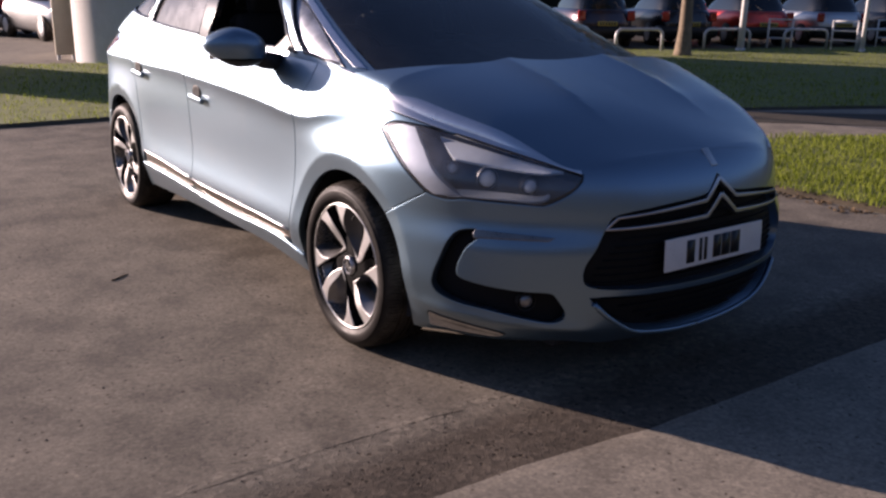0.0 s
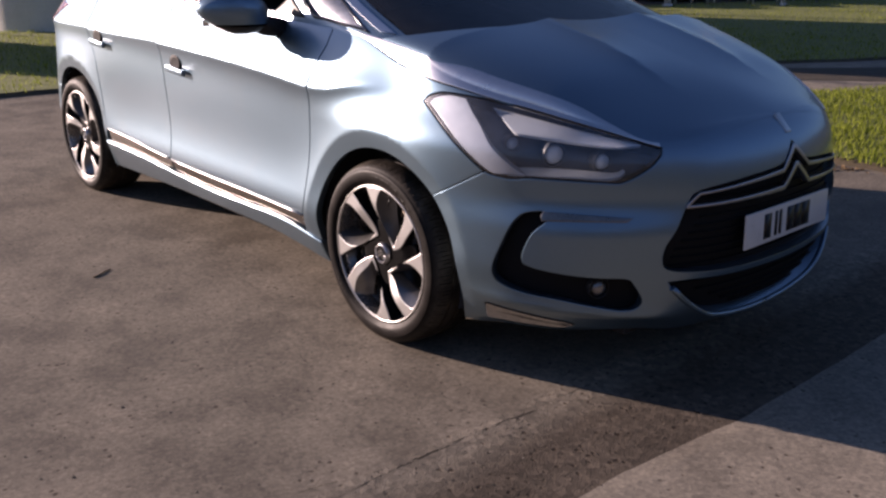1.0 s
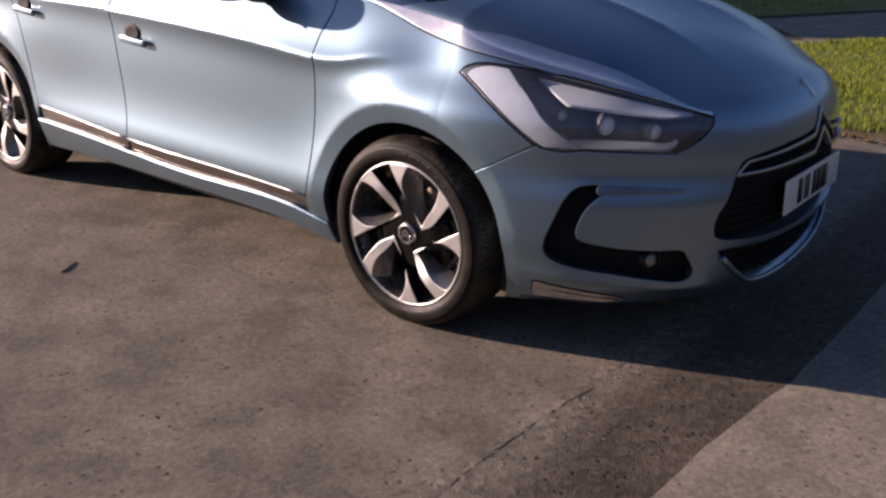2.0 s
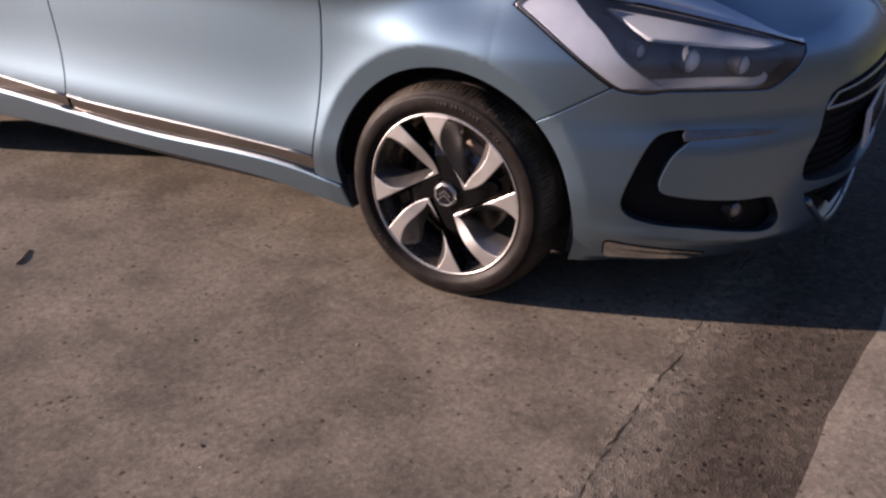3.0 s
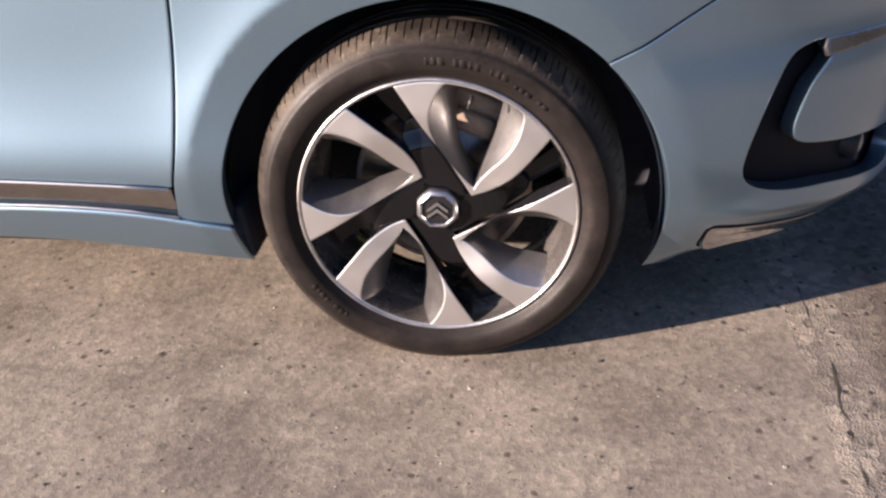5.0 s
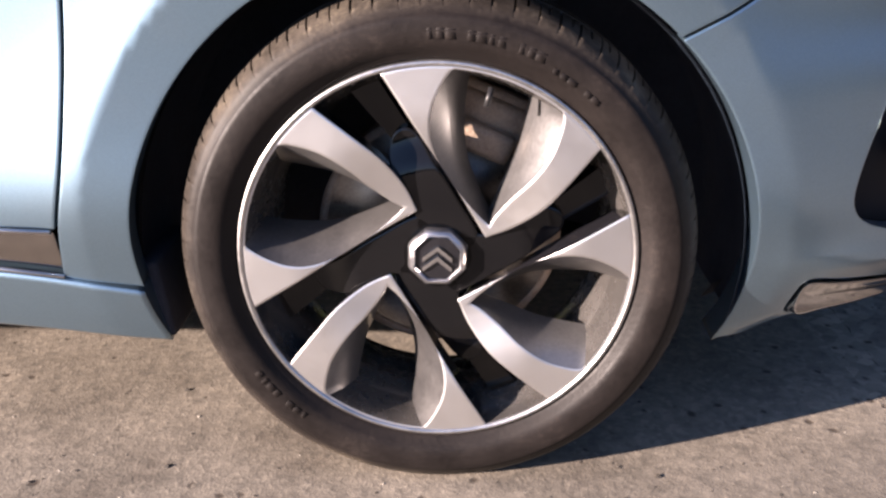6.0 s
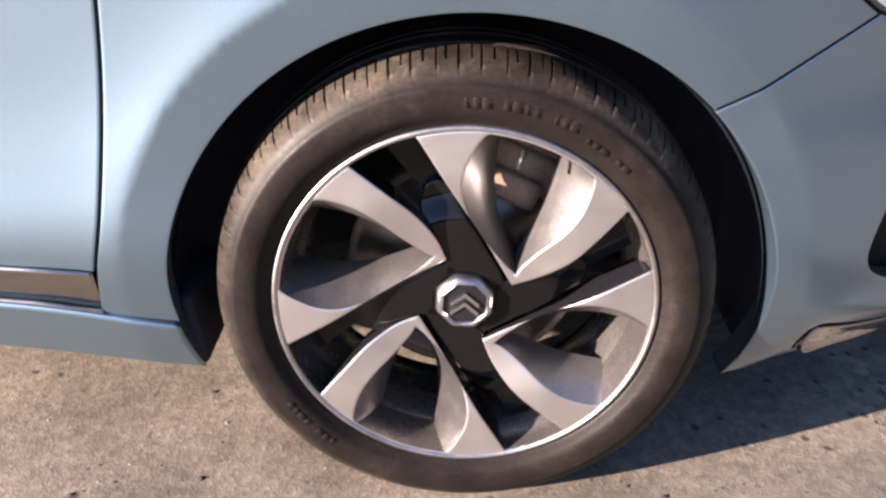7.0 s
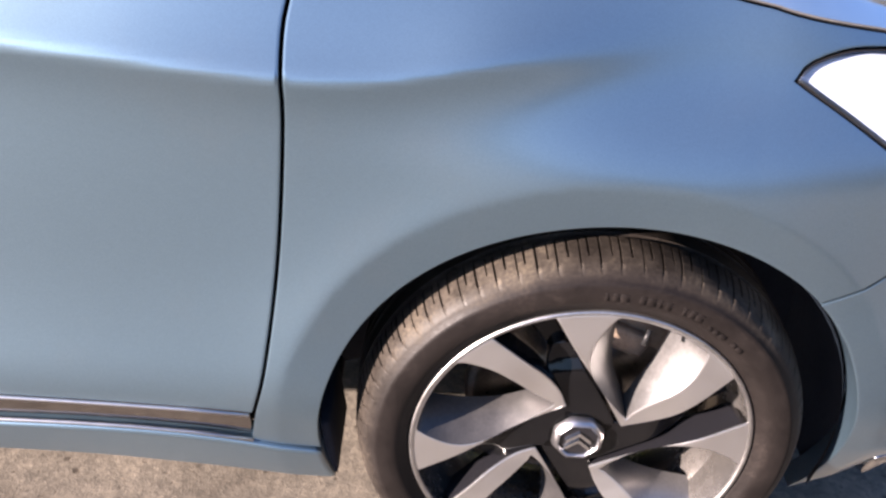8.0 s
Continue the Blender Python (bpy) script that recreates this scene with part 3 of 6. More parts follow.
def clear_of(p, q, far):
    """Which of the points q are at least far from the line p."""
    ok = np.ones(len(q), bool)
    for a, b in zip(p, np.roll(p, -1, 0)):
        d = b - a
        t = np.clip(((q - a) @ d) / max(d @ d, 1e-12), 0, 1)
        ok &= np.hypot(*(q - a - t[:, None] * d).T) > far
    return ok


def filled(rim, holes, step, border=0.0035):
    """Triangles that fill an outline with holes, with an even net of points inside and a narrow border."""
    lo, hi = rim.min(0), rim.max(0)
    gx, gy = np.meshgrid(np.arange(lo[0], hi[0], step), np.arange(lo[1], hi[1], step), indexing="ij")
    gx = gx + (np.arange(gx.shape[1]) % 2)[None] * step / 2
    q = np.stack([gx.ravel(), gy.ravel()], 1)
    q = q[inside(rim, q)]
    for h in holes:
        if len(q):
            q = q[~inside(h, q)]
    for h in (rim, *holes):
        if len(q):
            q = q[clear_of(h, q, step * 0.45)]
    verts, edges = [], []
    inner = [shrunk(rim, border)] + [shrunk(h, -border) for h in holes] if border else []
    for loop in (rim, *holes, *inner):
        n0 = len(verts)
        verts += [Vector(v) for v in loop]
        edges += [(n0 + i, n0 + (i + 1) % len(loop)) for i in range(len(loop))]
    verts += [Vector(v) for v in q]
    from mathutils.geometry import delaunay_2d_cdt
    v, _, f, *_ = delaunay_2d_cdt(verts, edges, [], 0, 1e-6)
    v, f = np.array([tuple(p) for p in v]), [tuple(t) for t in f]
    mid = np.array([v[list(t)].mean(0) for t in f])
    keep = inside(rim, mid)
    for h in holes:
        keep &= ~inside(h, mid)
    f = [t for t, k in zip(f, keep) if k]
    f = [t if area2(v[list(t)]) > 0 else t[::-1] for t in f]
    return v, f


def skin(fn, rim, holes=(), step=0.02, thick=0.012, lift=0.0, gap=0.0022, flip=False, edge=0.0015, border=0.0035, roll=0.5, plain=None):
    """A sheet on the surface fn, cut to an outline: places, faces and the normals of the true surface. Its border is rounded and turned in."""
    rim = shrunk(rim, gap)
    holes = [shrunk(h, -gap) for h in holes]
    v, f = filled(rim, holes, step, border)
    e = 1e-3
    p = fn(v[:, 0], v[:, 1])
    n = np.cross(fn(v[:, 0] + e, v[:, 1]) - fn(v[:, 0] - e, v[:, 1]), fn(v[:, 0], v[:, 1] + e) - fn(v[:, 0], v[:, 1] - e))
    n = n / np.maximum(np.linalg.norm(n, axis=1, keepdims=True), 1e-12)
    if flip:
        n, f = -n, [t[::-1] for t in f]
    p = p + n * lift
    count = {}
    for t in f:
        for i in range(3):
            a, b = t[i], t[(i + 1) % 3]
            count[(a, b)] = count.get((a, b), 0) + 1
    border = [(a, b) for a, b in count if (b, a) not in count]
    out = np.zeros_like(p)
    for a, b in border:
        o = np.cross(p[b] - p[a], n[a])
        o = o / max(np.linalg.norm(o), 1e-9)
        out[a] += o
        out[b] += o
    on = np.linalg.norm(out, axis=1) > 1e-6
    out[on] /= np.linalg.norm(out[on], axis=1, keepdims=True)
    places, normals = p.copy(), n.copy()
    bent = on & ~plain(v) if plain else on
    places[bent] -= n[bent] * edge
    normals[bent] = n[bent] * 0.85 + out[bent] * roll
    normals[bent] /= np.linalg.norm(normals[bent], axis=1, keepdims=True)
    if thick > 0:
        idx = {i: len(places) + k for k, i in enumerate(np.flatnonzero(on))}
        low = {i: len(places) + len(idx) + k for k, i in enumerate(np.flatnonzero(on))}
        ring = np.flatnonzero(on)
        places = np.concatenate([places, places[ring], p[ring] - n[ring] * thick])
        normals = np.concatenate([normals, out[ring], out[ring]])
        for a, b in border:
            f.append((idx[b], idx[a], low[a], low[b]))
    return places, f, normals


def sheet(name, data, material, parent, label="", mirror=False):
    p, f, n = data
    if mirror:
        p, n, f = p * [1, -1, 1], n * [1, -1, 1], [t[::-1] for t in f]
    me = bpy.data.meshes.new(name)
    me.from_pydata([tuple(v) for v in p], [], [tuple(int(i) for i in t) for t in f])
    me.materials.append(material)
    me.polygons.foreach_set("use_smooth", [True] * len(me.polygons))
    me.normals_split_custom_set_from_vertices([tuple(v) for v in n])
    ob = new(name, me)
    ob.parent = parent
    return tagged(ob, label)


def both(name, data, material, parents, label=""):
    """A part on the right of the car, and its mirror on the left."""
    return [sheet(name, data, material, parents[k], label, mirror=k == 1) for k in (0, 1)]


# ---- the car ----
car = thing("car", "blue-grey metallic five-door hatchback parked on worn tarmac", "car")
MIDDLE = FRONT_S + FRONT_L          # s in the middle of the nose
BACK = REAR_S - REAR_L              # s in the middle of the tail
ARCH_AT = ((0.010, 0.312), (-2.723, 0.318))


def flipped(bm):
    bmesh.ops.transform(bm, matrix=Matrix.Diagonal((1, -1, 1, 1)), verts=bm.verts)
    bmesh.ops.reverse_faces(bm, faces=bm.faces)
    return bm


def s_at(x, z):
    """s of the skin's point at x and z, on the right side."""
    lo, hi = -3.9, MIDDLE
    for _ in range(40):
        mid = (lo + hi) / 2
        lo, hi = (mid, hi) if wall(mid, z)[0] < x else (lo, mid)
    return (lo + hi) / 2


def arch(which, a0, a1, r=ARCH_R, n=40):
    """The wheel arch's edge in s and z, between two angles in degrees (0 ahead, 90 up)."""
    cx, cz = ARCH_AT[which]
    out = []
    for k in range(n + 1):
        a = radians(a0 + (a1 - a0) * k / n)
        q = r + (0.0075 * math.cos(a) ** 2 + 0.0055 * math.cos(a)) * (which == 0)
        z = cz + q * math.sin(a)
        out.append((s_at(cx + q * math.cos(a), z), z))
    return out


def along(line, a, b, n=24, off=0.0):
    return [(s, float(line(s)) + off) for s in np.linspace(a, b, n)]


def mirrored(points):
    return [(2 * MIDDLE - s, z) for s, z in reversed(points)]


def strip(points, wide, step=0.02):
    """The outline of a band along a line."""
    p = np.array(rounded(points, False, step))
    d = np.gradient(p, axis=0)
    d = d / np.linalg.norm(d, axis=1, keepdims=True)
    n = np.stack([-d[:, 1], d[:, 0]], 1)
    w = (np.full(len(p), wide) if np.isscalar(wide) else np.interp(np.linspace(0, 1, len(p)), np.linspace(0, 1, len(wide)), wide))[:, None] / 2
    return np.concatenate([p + n * w, (p - n * w)[::-1]])


DOOR_A = [(-0.372, 0.992), (-0.398, 0.91), (-0.400, 0.80), (-0.414, 0.607), (-0.436, 0.44), (-0.455, 0.356), (-0.466, 0.292)]
DOOR_B = [(-1.655, 1.086), (-1.648, 0.944), (-1.625, 0.70), (-1.600, 0.50), (-1.592, 0.42), (-1.600, 0.372)]
DOOR_C = [(-2.52, 1.12), (-2.47, 0.94), (-2.40, 0.78), (-2.36, 0.62), (-2.33, 0.50), (-2.31, 0.42)]
STRIP_TOP = Spline((-2.34, 0.418), (-2.08, 0.404), (-1.60, 0.372), (-1.0, 0.362), (-0.46, 0.354))
STRIP_LOW = Spline((-2.34, 0.350), (-2.08, 0.338), (-1.60, 0.312), (-1.1, 0.296), (-0.46, 0.286), (-0.37, 0.270))
LAMP_LOW = [(0.474, 0.687), (0.490, 0.681), (0.51, 0.677), (0.55, 0.673), (0.585, 0.676), (0.613, 0.681), (0.73, 0.681), (0.87, 0.676)]
LAMP_TIP = [(0.87, 0.676), (0.909, 0.691), (0.963, 0.722), (0.998, 0.756), (1.003, 0.771)]
LAMP_TOP = [(1.003, 0.771), (0.89, 0.807), (0.76, 0.842), (0.626, 0.872), (0.48, 0.892), (0.33, 0.898), (0.25, 0.889), (0.212, 0.877), (0.197, 0.864)]
LAMP_BACK = [(0.197, 0.864), (0.27, 0.826), (0.353, 0.774), (0.449, 0.703), (0.474, 0.687)]
SEAM = [(0.284, 0.584), (0.345, 0.617), (0.416, 0.656), (0.474, 0.687)]
ARCH_SEAM = math.degrees(math.atan2(0.584 - 0.312, 0.284 - ARCH_AT[0][0]))
ARCH_END = math.degrees(math.asin((0.178 - 0.312) / ARCH_R))
ARCH_SILL = 180 - math.degrees(math.asin((0.268 - 0.312) / ARCH_R))

def strip_low(s):
    """The lower edge of the strip along the bonnet, which begins in a point."""
    return TOP(s) - 0.002 - (TOP(s) - LOW(s) - 0.002) * smooth(-0.36, 0.22, s)


# wing
wing = outline([(-0.372, 0.992), (-0.372, 1.046)], along(TOP, -0.372, -0.32, 6), along(strip_low, -0.32, 0.62, 48), [(0.62, float(LOW(0.62))), (0.48, 0.892), (0.33, 0.898), (0.25, 0.889), (0.212, 0.877), (0.197, 0.864)], LAMP_BACK, SEAM[::-1],
               arch(0, ARCH_SEAM, ARCH_SILL), [(-0.372, 0.270), (-0.463, 0.282)], DOOR_A[::-1])
both("front_wing", skin(wall, wing, step=0.0085, thick=0.03, gap=0.0026, edge=0.0008, roll=0.15), PAINT, (car, car))
# doors
front_doors = both("front_door", skin(wall, outline(DOOR_A[:-1], along(STRIP_TOP, -0.456, -1.600), DOOR_B[::-1], along(TOP, -1.655, -0.372)), step=0.0095, gap=0.0028, edge=0.001, roll=0.25), PAINT, (car, car))
rear_doors = both("rear_door", skin(wall, outline(DOOR_B, along(STRIP_TOP, -1.600, -2.31), DOOR_C[::-1], along(TOP, -2.52, -1.655)), step=0.022, gap=0.0028, edge=0.001, roll=0.25), PAINT, (car, car))
for a, b in ((-0.462, -1.594), (-1.606, -2.30)):
    both("door_trim_strip", skin(wall, outline(along(STRIP_TOP, a, b, off=-0.004), along(STRIP_LOW, b, a, off=0.004)), step=0.022, thick=0.02, lift=-0.006), TRIM, (car, car),
         "dull bright strip along the door's foot")
    # the line at STRIP_LOW stands in for a highlight on the sill's edge
    for line, off in ((STRIP_LOW, 0.001), (STRIP_TOP, -0.001)):
        run = [tuple(wall(q, z) + np.array([0, -0.001, 0])) for q, z in along(line, a, b, 14, off)]
        part("chrome_and_highlight_line", tube(run, 0.0030, 10), SATIN, car, "thin bright line")
        part("chrome_and_highlight_line", flipped(tube(run, 0.0030, 10)), SATIN, car, "thin bright line")
both("sill", skin(wall, outline(along(STRIP_LOW, -0.374, -2.335, 40), arch(1, math.degrees(math.asin(0.03 / ARCH_R)), math.degrees(math.asin(-0.128 / ARCH_R)), n=12),
                                [(-2.36, 0.205), (-1.4, 0.220), (-0.8, 0.222), (-0.58, 0.207), (-0.345, 0.181)], arch(0, 198, ARCH_SILL, n=8)), step=0.02, thick=0.04, lift=0.008, edge=0.004, roll=1.1, border=0.007), PAINT, (car, car))

# added dark strips that stand in for the shade below the sills
for k in (1, -1):
    shade_bm = soft_box(1.78, 0.006, 0.046, (-1.36, -0.800 * k, 0.200), 0.002, 1)
    part("sill_shade_strip", shade_bm, UNDER, car, "dark strip added for the shade under the sill")

# rear quarter, bumper and tailgate
RQ = math.degrees(math.asin((0.56 - 0.318) / ARCH_R))
quarter = outline(DOOR_C, [(-2.31, 0.42), (-2.335, 0.352)], arch(1, 4, 180 - RQ), [(s_at(ARCH_AT[1][0] - math.cos(radians(RQ)) * ARCH_R, 0.56), 0.56), (-3.30, 0.60), (-3.42, 0.62)],
                  [(-3.42, 0.62), (-3.42, 0.80), (-3.40, 1.085)], along(TOP, -3.40, -2.52))
both("rear_quarter", skin(wall, quarter, step=0.022, thick=0.03), PAINT, (car, car))
rear_half = outline(arch(1, 180 - RQ, 200), [(s_at(-3.078, 0.19), 0.19), (-3.6, 0.185), (BACK, 0.18)], [(BACK, 0.18), (BACK, 0.62)], [(BACK, 0.62), (-3.42, 0.62), (-3.30, 0.60), (-3.02, 0.56)])
both("rear_bumper", skin(wall, rear_half, step=0.03, thick=0.03), PAINT, (car, car))
both("tailgate", skin(wall, outline([(-3.42, 0.62), (BACK, 0.62)], [(BACK, 0.62), (BACK, 1.06)], along(TOP, BACK, -3.40), [(-3.40, 1.085), (-3.42, 0.80), (-3.42, 0.62)]), step=0.03), PAINT, (car, car))
both("rear_lamp", skin(wall, outline([(-2.90, 1.02), (-3.30, 1.05), (-3.62, 1.03)], [(-3.62, 1.03), (-3.60, 0.90)], [(-3.60, 0.90), (-3.40, 0.88), (-3.16, 0.92), (-2.90, 1.02)]), step=0.03, lift=0.006), RED_LAMP, (car, car), "red rear lamp")

# front bumper, with its openings
GRILLE = [(0.996, 0.455), (1.000, 0.490), (1.028, 0.545), (1.060, 0.612), (1.095, 0.648), (1.25, 0.672), (1.42, 0.690), (1.46, 0.715), (1.50, 0.752)]
GRILLE_LOW = [(0.996, 0.455), (1.006, 0.425), (1.035, 0.410), (1.10, 0.401), (1.25, 0.393), (1.50, 0.390)]
grille = outline(GRILLE, mirrored(GRILLE), mirrored(GRILLE_LOW)[::-1], GRILLE_LOW[::-1])
MOUTH = [(1.030, 0.372), (1.045, 0.350), (1.075, 0.315), (1.12, 0.275), (1.18, 0.240), (1.26, 0.222), (1.38, 0.208), (1.50, 0.203)]
MOUTH_TOP = [(1.50, 0.366), (1.25, 0.370), (1.10, 0.374), (1.030, 0.372)]
mouth = outline(MOUTH, mirrored(MOUTH), mirrored(MOUTH_TOP), MOUTH_TOP)
FOG = rounded([(0.585, 0.566), (0.615, 0.580), (0.655, 0.584), (0.672, 0.570), (0.655, 0.552), (0.625, 0.520), (0.606, 0.470), (0.606, 0.436), (0.630, 0.417), (0.72, 0.402), (0.82, 0.393),
               (0.905, 0.389), (0.928, 0.372), (0.955, 0.322), (0.945, 0.296), (0.905, 0.288), (0.82, 0.302), (0.72, 0.320), (0.62, 0.332), (0.555, 0.350), (0.527, 0.376), (0.525, 0.415),
               (0.540, 0.475), (0.560, 0.530)], True, 0.012)
fog = np.array(FOG)
BLADE = np.array(rounded([(0.494, 0.270), (0.55, 0.264), (0.66, 0.250), (0.745, 0.236), (0.772, 0.222), (0.74, 0.206), (0.66, 0.207), (0.55, 0.211), (0.497, 0.214), (0.488, 0.24)], True, 0.012))
other = lambda p: np.stack([2 * MIDDLE - p[:, 0], p[:, 1]], 1)
bumper_rim = outline(arch(0, ARCH_END, ARCH_SEAM), SEAM, LAMP_LOW, LAMP_TIP, [(1.003, 0.772), (1.008, float(TOP(1.008)))], [(s, float(TOP(min(s, 2 * MIDDLE - s)))) for s in np.linspace(1.008, 2 * MIDDLE - 1.008, 44)],
                     mirrored([(1.003, 0.772), (1.008, float(TOP(1.008)))]), mirrored(LAMP_TIP), mirrored(LAMP_LOW), mirrored(SEAM), mirrored(arch(0, ARCH_END, ARCH_SEAM)),
                     mirrored([(1.50, 0.187), (1.26, 0.196), (1.10, 0.190), (0.72, 0.174), (0.405, 0.178)]), [(1.50, 0.187), (1.26, 0.196), (1.10, 0.190), (0.72, 0.174), (0.405, 0.178)])
bumper = sheet("front_bumper", skin(wall, bumper_rim, (grille, mouth, fog, other(fog), BLADE, other(BLADE)), step=0.014, thick=0.035, roll=0.4, gap=0.0015, plain=lambda q: (q[:, 1] > 0.776) & (q[:, 0] > 0.99) & (q[:, 0] < 2 * MIDDLE - 0.99)), PAINT, car)
sheet("grille_back", skin(wall, shrunk(grille, -0.012), step=0.03, thick=0.0, lift=-0.034), DEEP_BLACK, bumper, "black grille")
sheet("intake_back", skin(wall, shrunk(mouth, -0.012), step=0.03, thick=0.0, lift=-0.034), DEEP_BLACK, bumper, "black lower intake")
for z in np.arange(0.415, 0.64, 0.026):
    half = 0.47 - 0.14 * max(0.0, (z - 0.46) / 0.2)
    sheet("grille_slat", skin(wall, strip([(MIDDLE - half, z), (MIDDLE, z), (MIDDLE + half, z)], 0.007, 0.04), step=0.05, thick=0.012, lift=-0.024), DEEP_BLACK, bumper)
for z in np.arange(0.235, 0.36, 0.03):
    half = 0.20 + 0.24 * (z - 0.235) / 0.125
    sheet("intake_slat", skin(wall, strip([(MIDDLE - half, z), (MIDDLE, z), (MIDDLE + half, z)], 0.008, 0.04), step=0.05, thick=0.012, lift=-0.022), DEEP_BLACK, bumper)
for run in ([(1.093, 0.640), (1.25, 0.656), (1.425, 0.672), (1.50, 0.740)], [(1.052, 0.602), (1.25, 0.611), (1.425, 0.619), (1.50, 0.686)]):
    line = outline(run[:3], [run[2], run[3]], step=0.02)
    wide = [0.007, 0.008, 0.010, 0.013, 0.015]
    right = strip([tuple(q) for q in line], wide)
    both("chevron_bar", skin(wall, right, step=0.03, thick=0.02, lift=0.006, gap=0.0), CHEVRON, (bumper, bumper), "bright chevron bar")
both("chevron_bar", skin(wall, strip([(1.054, 0.603), (1.074, 0.624), (1.094, 0.641)], 0.008), step=0.03, thick=0.02, lift=0.006, gap=0.0), CHEVRON, (bumper, bumper), "bright chevron bar")
lip_run = [tuple(wall(q, z - 0.004) + np.array([0.004, 0, 0])) for q, z in rounded([(1.038, 0.358)] + MOUTH[2:], False, 0.03)]
part("lip", tube(lip_run, 0.0095, 12), PAINT, bumper)
part("lip", flipped(tube(lip_run, 0.0095, 12)), PAINT, bumper)
both("fog_recess", skin(wall, shrunk(fog, -0.012), step=0.03, thick=0.0, lift=-0.045), DEEP_BLACK, (bumper, bumper), "black fog lamp recess")
both("daylight_strip", skin(wall, outline([(0.652, 0.588), (0.72, 0.587), (0.82, 0.583), (0.908, 0.577)], [(0.908, 0.577), (0.886, 0.562)], [(0.886, 0.562), (0.80, 0.562), (0.70, 0.559), (0.650, 0.556)], [(0.650, 0.556), (0.645, 0.572), (0.652, 0.588)]),
                             step=0.015, thick=0.01, lift=0.005), DUSKY, (bumper, bumper), "dark satin daylight lamp strip")


def blade(s, z):
    """The corner blade: hollow in section, its lower edge juts out and faces up."""
    p = wall(s, z)
    out = 7.0 * np.clip(0.252 - 0.13 * (np.asarray(s, float) - 0.55) - np.asarray(z, float), 0, 0.05) ** 2
    turn = np.clip((np.asarray(s, float) - FRONT_S) / FRONT_L, 0, 1) * math.pi / 2
    p[..., 0] += out * np.sin(turn)
    p[..., 1] -= out * np.cos(turn)
    return p


both("corner_blade", skin(blade, shrunk(BLADE, 0.001), step=0.008, thick=0.02, lift=0.003), BLADE_CHROME, (bumper, bumper), "dark chrome corner blade")
both("blade_line", skin(wall, strip([(0.500, 0.246), (0.62, 0.237), (0.750, 0.221)], [0.006, 0.012, 0.008]), step=0.02, thick=0.004, lift=0.004, gap=0), GLOSS_BLACK, (bumper, bumper))


def skin_at(s, z, deep, fn=wall):
    """A place under the skin, and the skin's outward normal there."""
    e = 1e-3
    p = fn(s, z)
    n = np.cross(fn(s + e, z) - p, fn(s, z + e) - p)
    n = n / np.linalg.norm(n)
    return Vector(p - n * deep), Vector(n)


def turned_to(n):
    """A turn that lays +z along n."""
    return n.to_track_quat("Z", "Y").to_matrix().to_4x4()


def pod(s, z, deep, r, aim=(0.93, -0.36, -0.05)):
    """A lamp's bowl with a ball lens: (bowl, ball)."""
    p, _ = skin_at(s, z, deep)
    m = Matrix.Translation(p) @ turned_to(Vector(aim).normalized())
    bowl = lathe([(r * 1.05, -0.03), (r * 1.12, 0.008), (r * 1.04, 0.012), (r * 0.96, 0.004), (r * 0.8, -0.02)], 28, "Z")
    ball = lathe([(r * math.cos(a) * 0.86, r * 0.55 * math.sin(a)) for a in np.linspace(0, math.pi / 2 - 0.02, 9)], 28, "Z")
    for b in (bowl, ball):
        bmesh.ops.transform(b, matrix=m, verts=b.verts)
    return bowl, ball


lamp_rim = outline(LAMP_LOW, LAMP_TIP, LAMP_TOP, LAMP_BACK)
lamps = both("headlight", skin(wall, lamp_rim, step=0.016, thick=0.003), LENS, (car, car), "clear swept-back headlight")
for o in lamps:
    o.visible_shadow = False
both("lamp_housing", skin(wall, shrunk(lamp_rim, -0.004), step=0.02, thick=0.0, lift=-0.068), LAMP_DARK, lamps, "dark blue-grey lamp housing")
both("lamp_border", skin(wall, lamp_rim, (shrunk(lamp_rim, 0.003),), step=0.02, thick=0.066, lift=-0.002, gap=0.0005, border=0), DEEP_BLACK, lamps)
def reflector(s, z):
    """The reflector's face: sunk at the back, rising to the lens in front."""
    p = wall(s, z)
    p[..., 1] += 0.012 - 0.008 * smooth(0.18, 0.56, s)
    return p


both("reflector_wedge", skin(reflector, outline([(0.203, 0.865), (0.273, 0.828), (0.357, 0.776), (0.452, 0.707), (0.478, 0.691), (0.50, 0.681)], [(0.50, 0.681), (0.61, 0.684)],
     [(0.61, 0.684), (0.555, 0.718), (0.50, 0.765), (0.46, 0.815), (0.43, 0.850)], [(0.43, 0.850), (0.42, 0.888)], [(0.42, 0.888), (0.33, 0.892), (0.25, 0.883), (0.206, 0.864)]), step=0.02, thick=0.03, lift=0.0),
     LAMP_PALE, lamps, "pale reflector wedge")
SHELF_LOW = Spline((0.44, 0.824), (0.54, 0.808), (0.66, 0.795), (0.80, 0.781), (0.88, 0.774), (0.95, 0.779))


def shelf(s, z):
    """A ledge under the lens's upper edge: it faces up, deeper the higher."""
    p = wall(s, z)
    deep = 0.004 + 0.85 * np.maximum(np.asarray(z, float) - SHELF_LOW(s), 0)
    turn = np.clip((np.asarray(s, float) - FRONT_S) / FRONT_L, 0, 1) * math.pi / 2
    p[..., 0] -= deep * np.sin(turn)
    p[..., 1] += deep * np.cos(turn)
    return p


both("top_shelf", skin(shelf, outline([(0.465, 0.891), (0.53, 0.885), (0.626, 0.869), (0.76, 0.839), (0.88, 0.806), (0.95, 0.784)], along(SHELF_LOW, 0.95, 0.575, 12)), step=0.015, thick=0.01), LAMP_WHITE, lamps, "white lamp shelf")


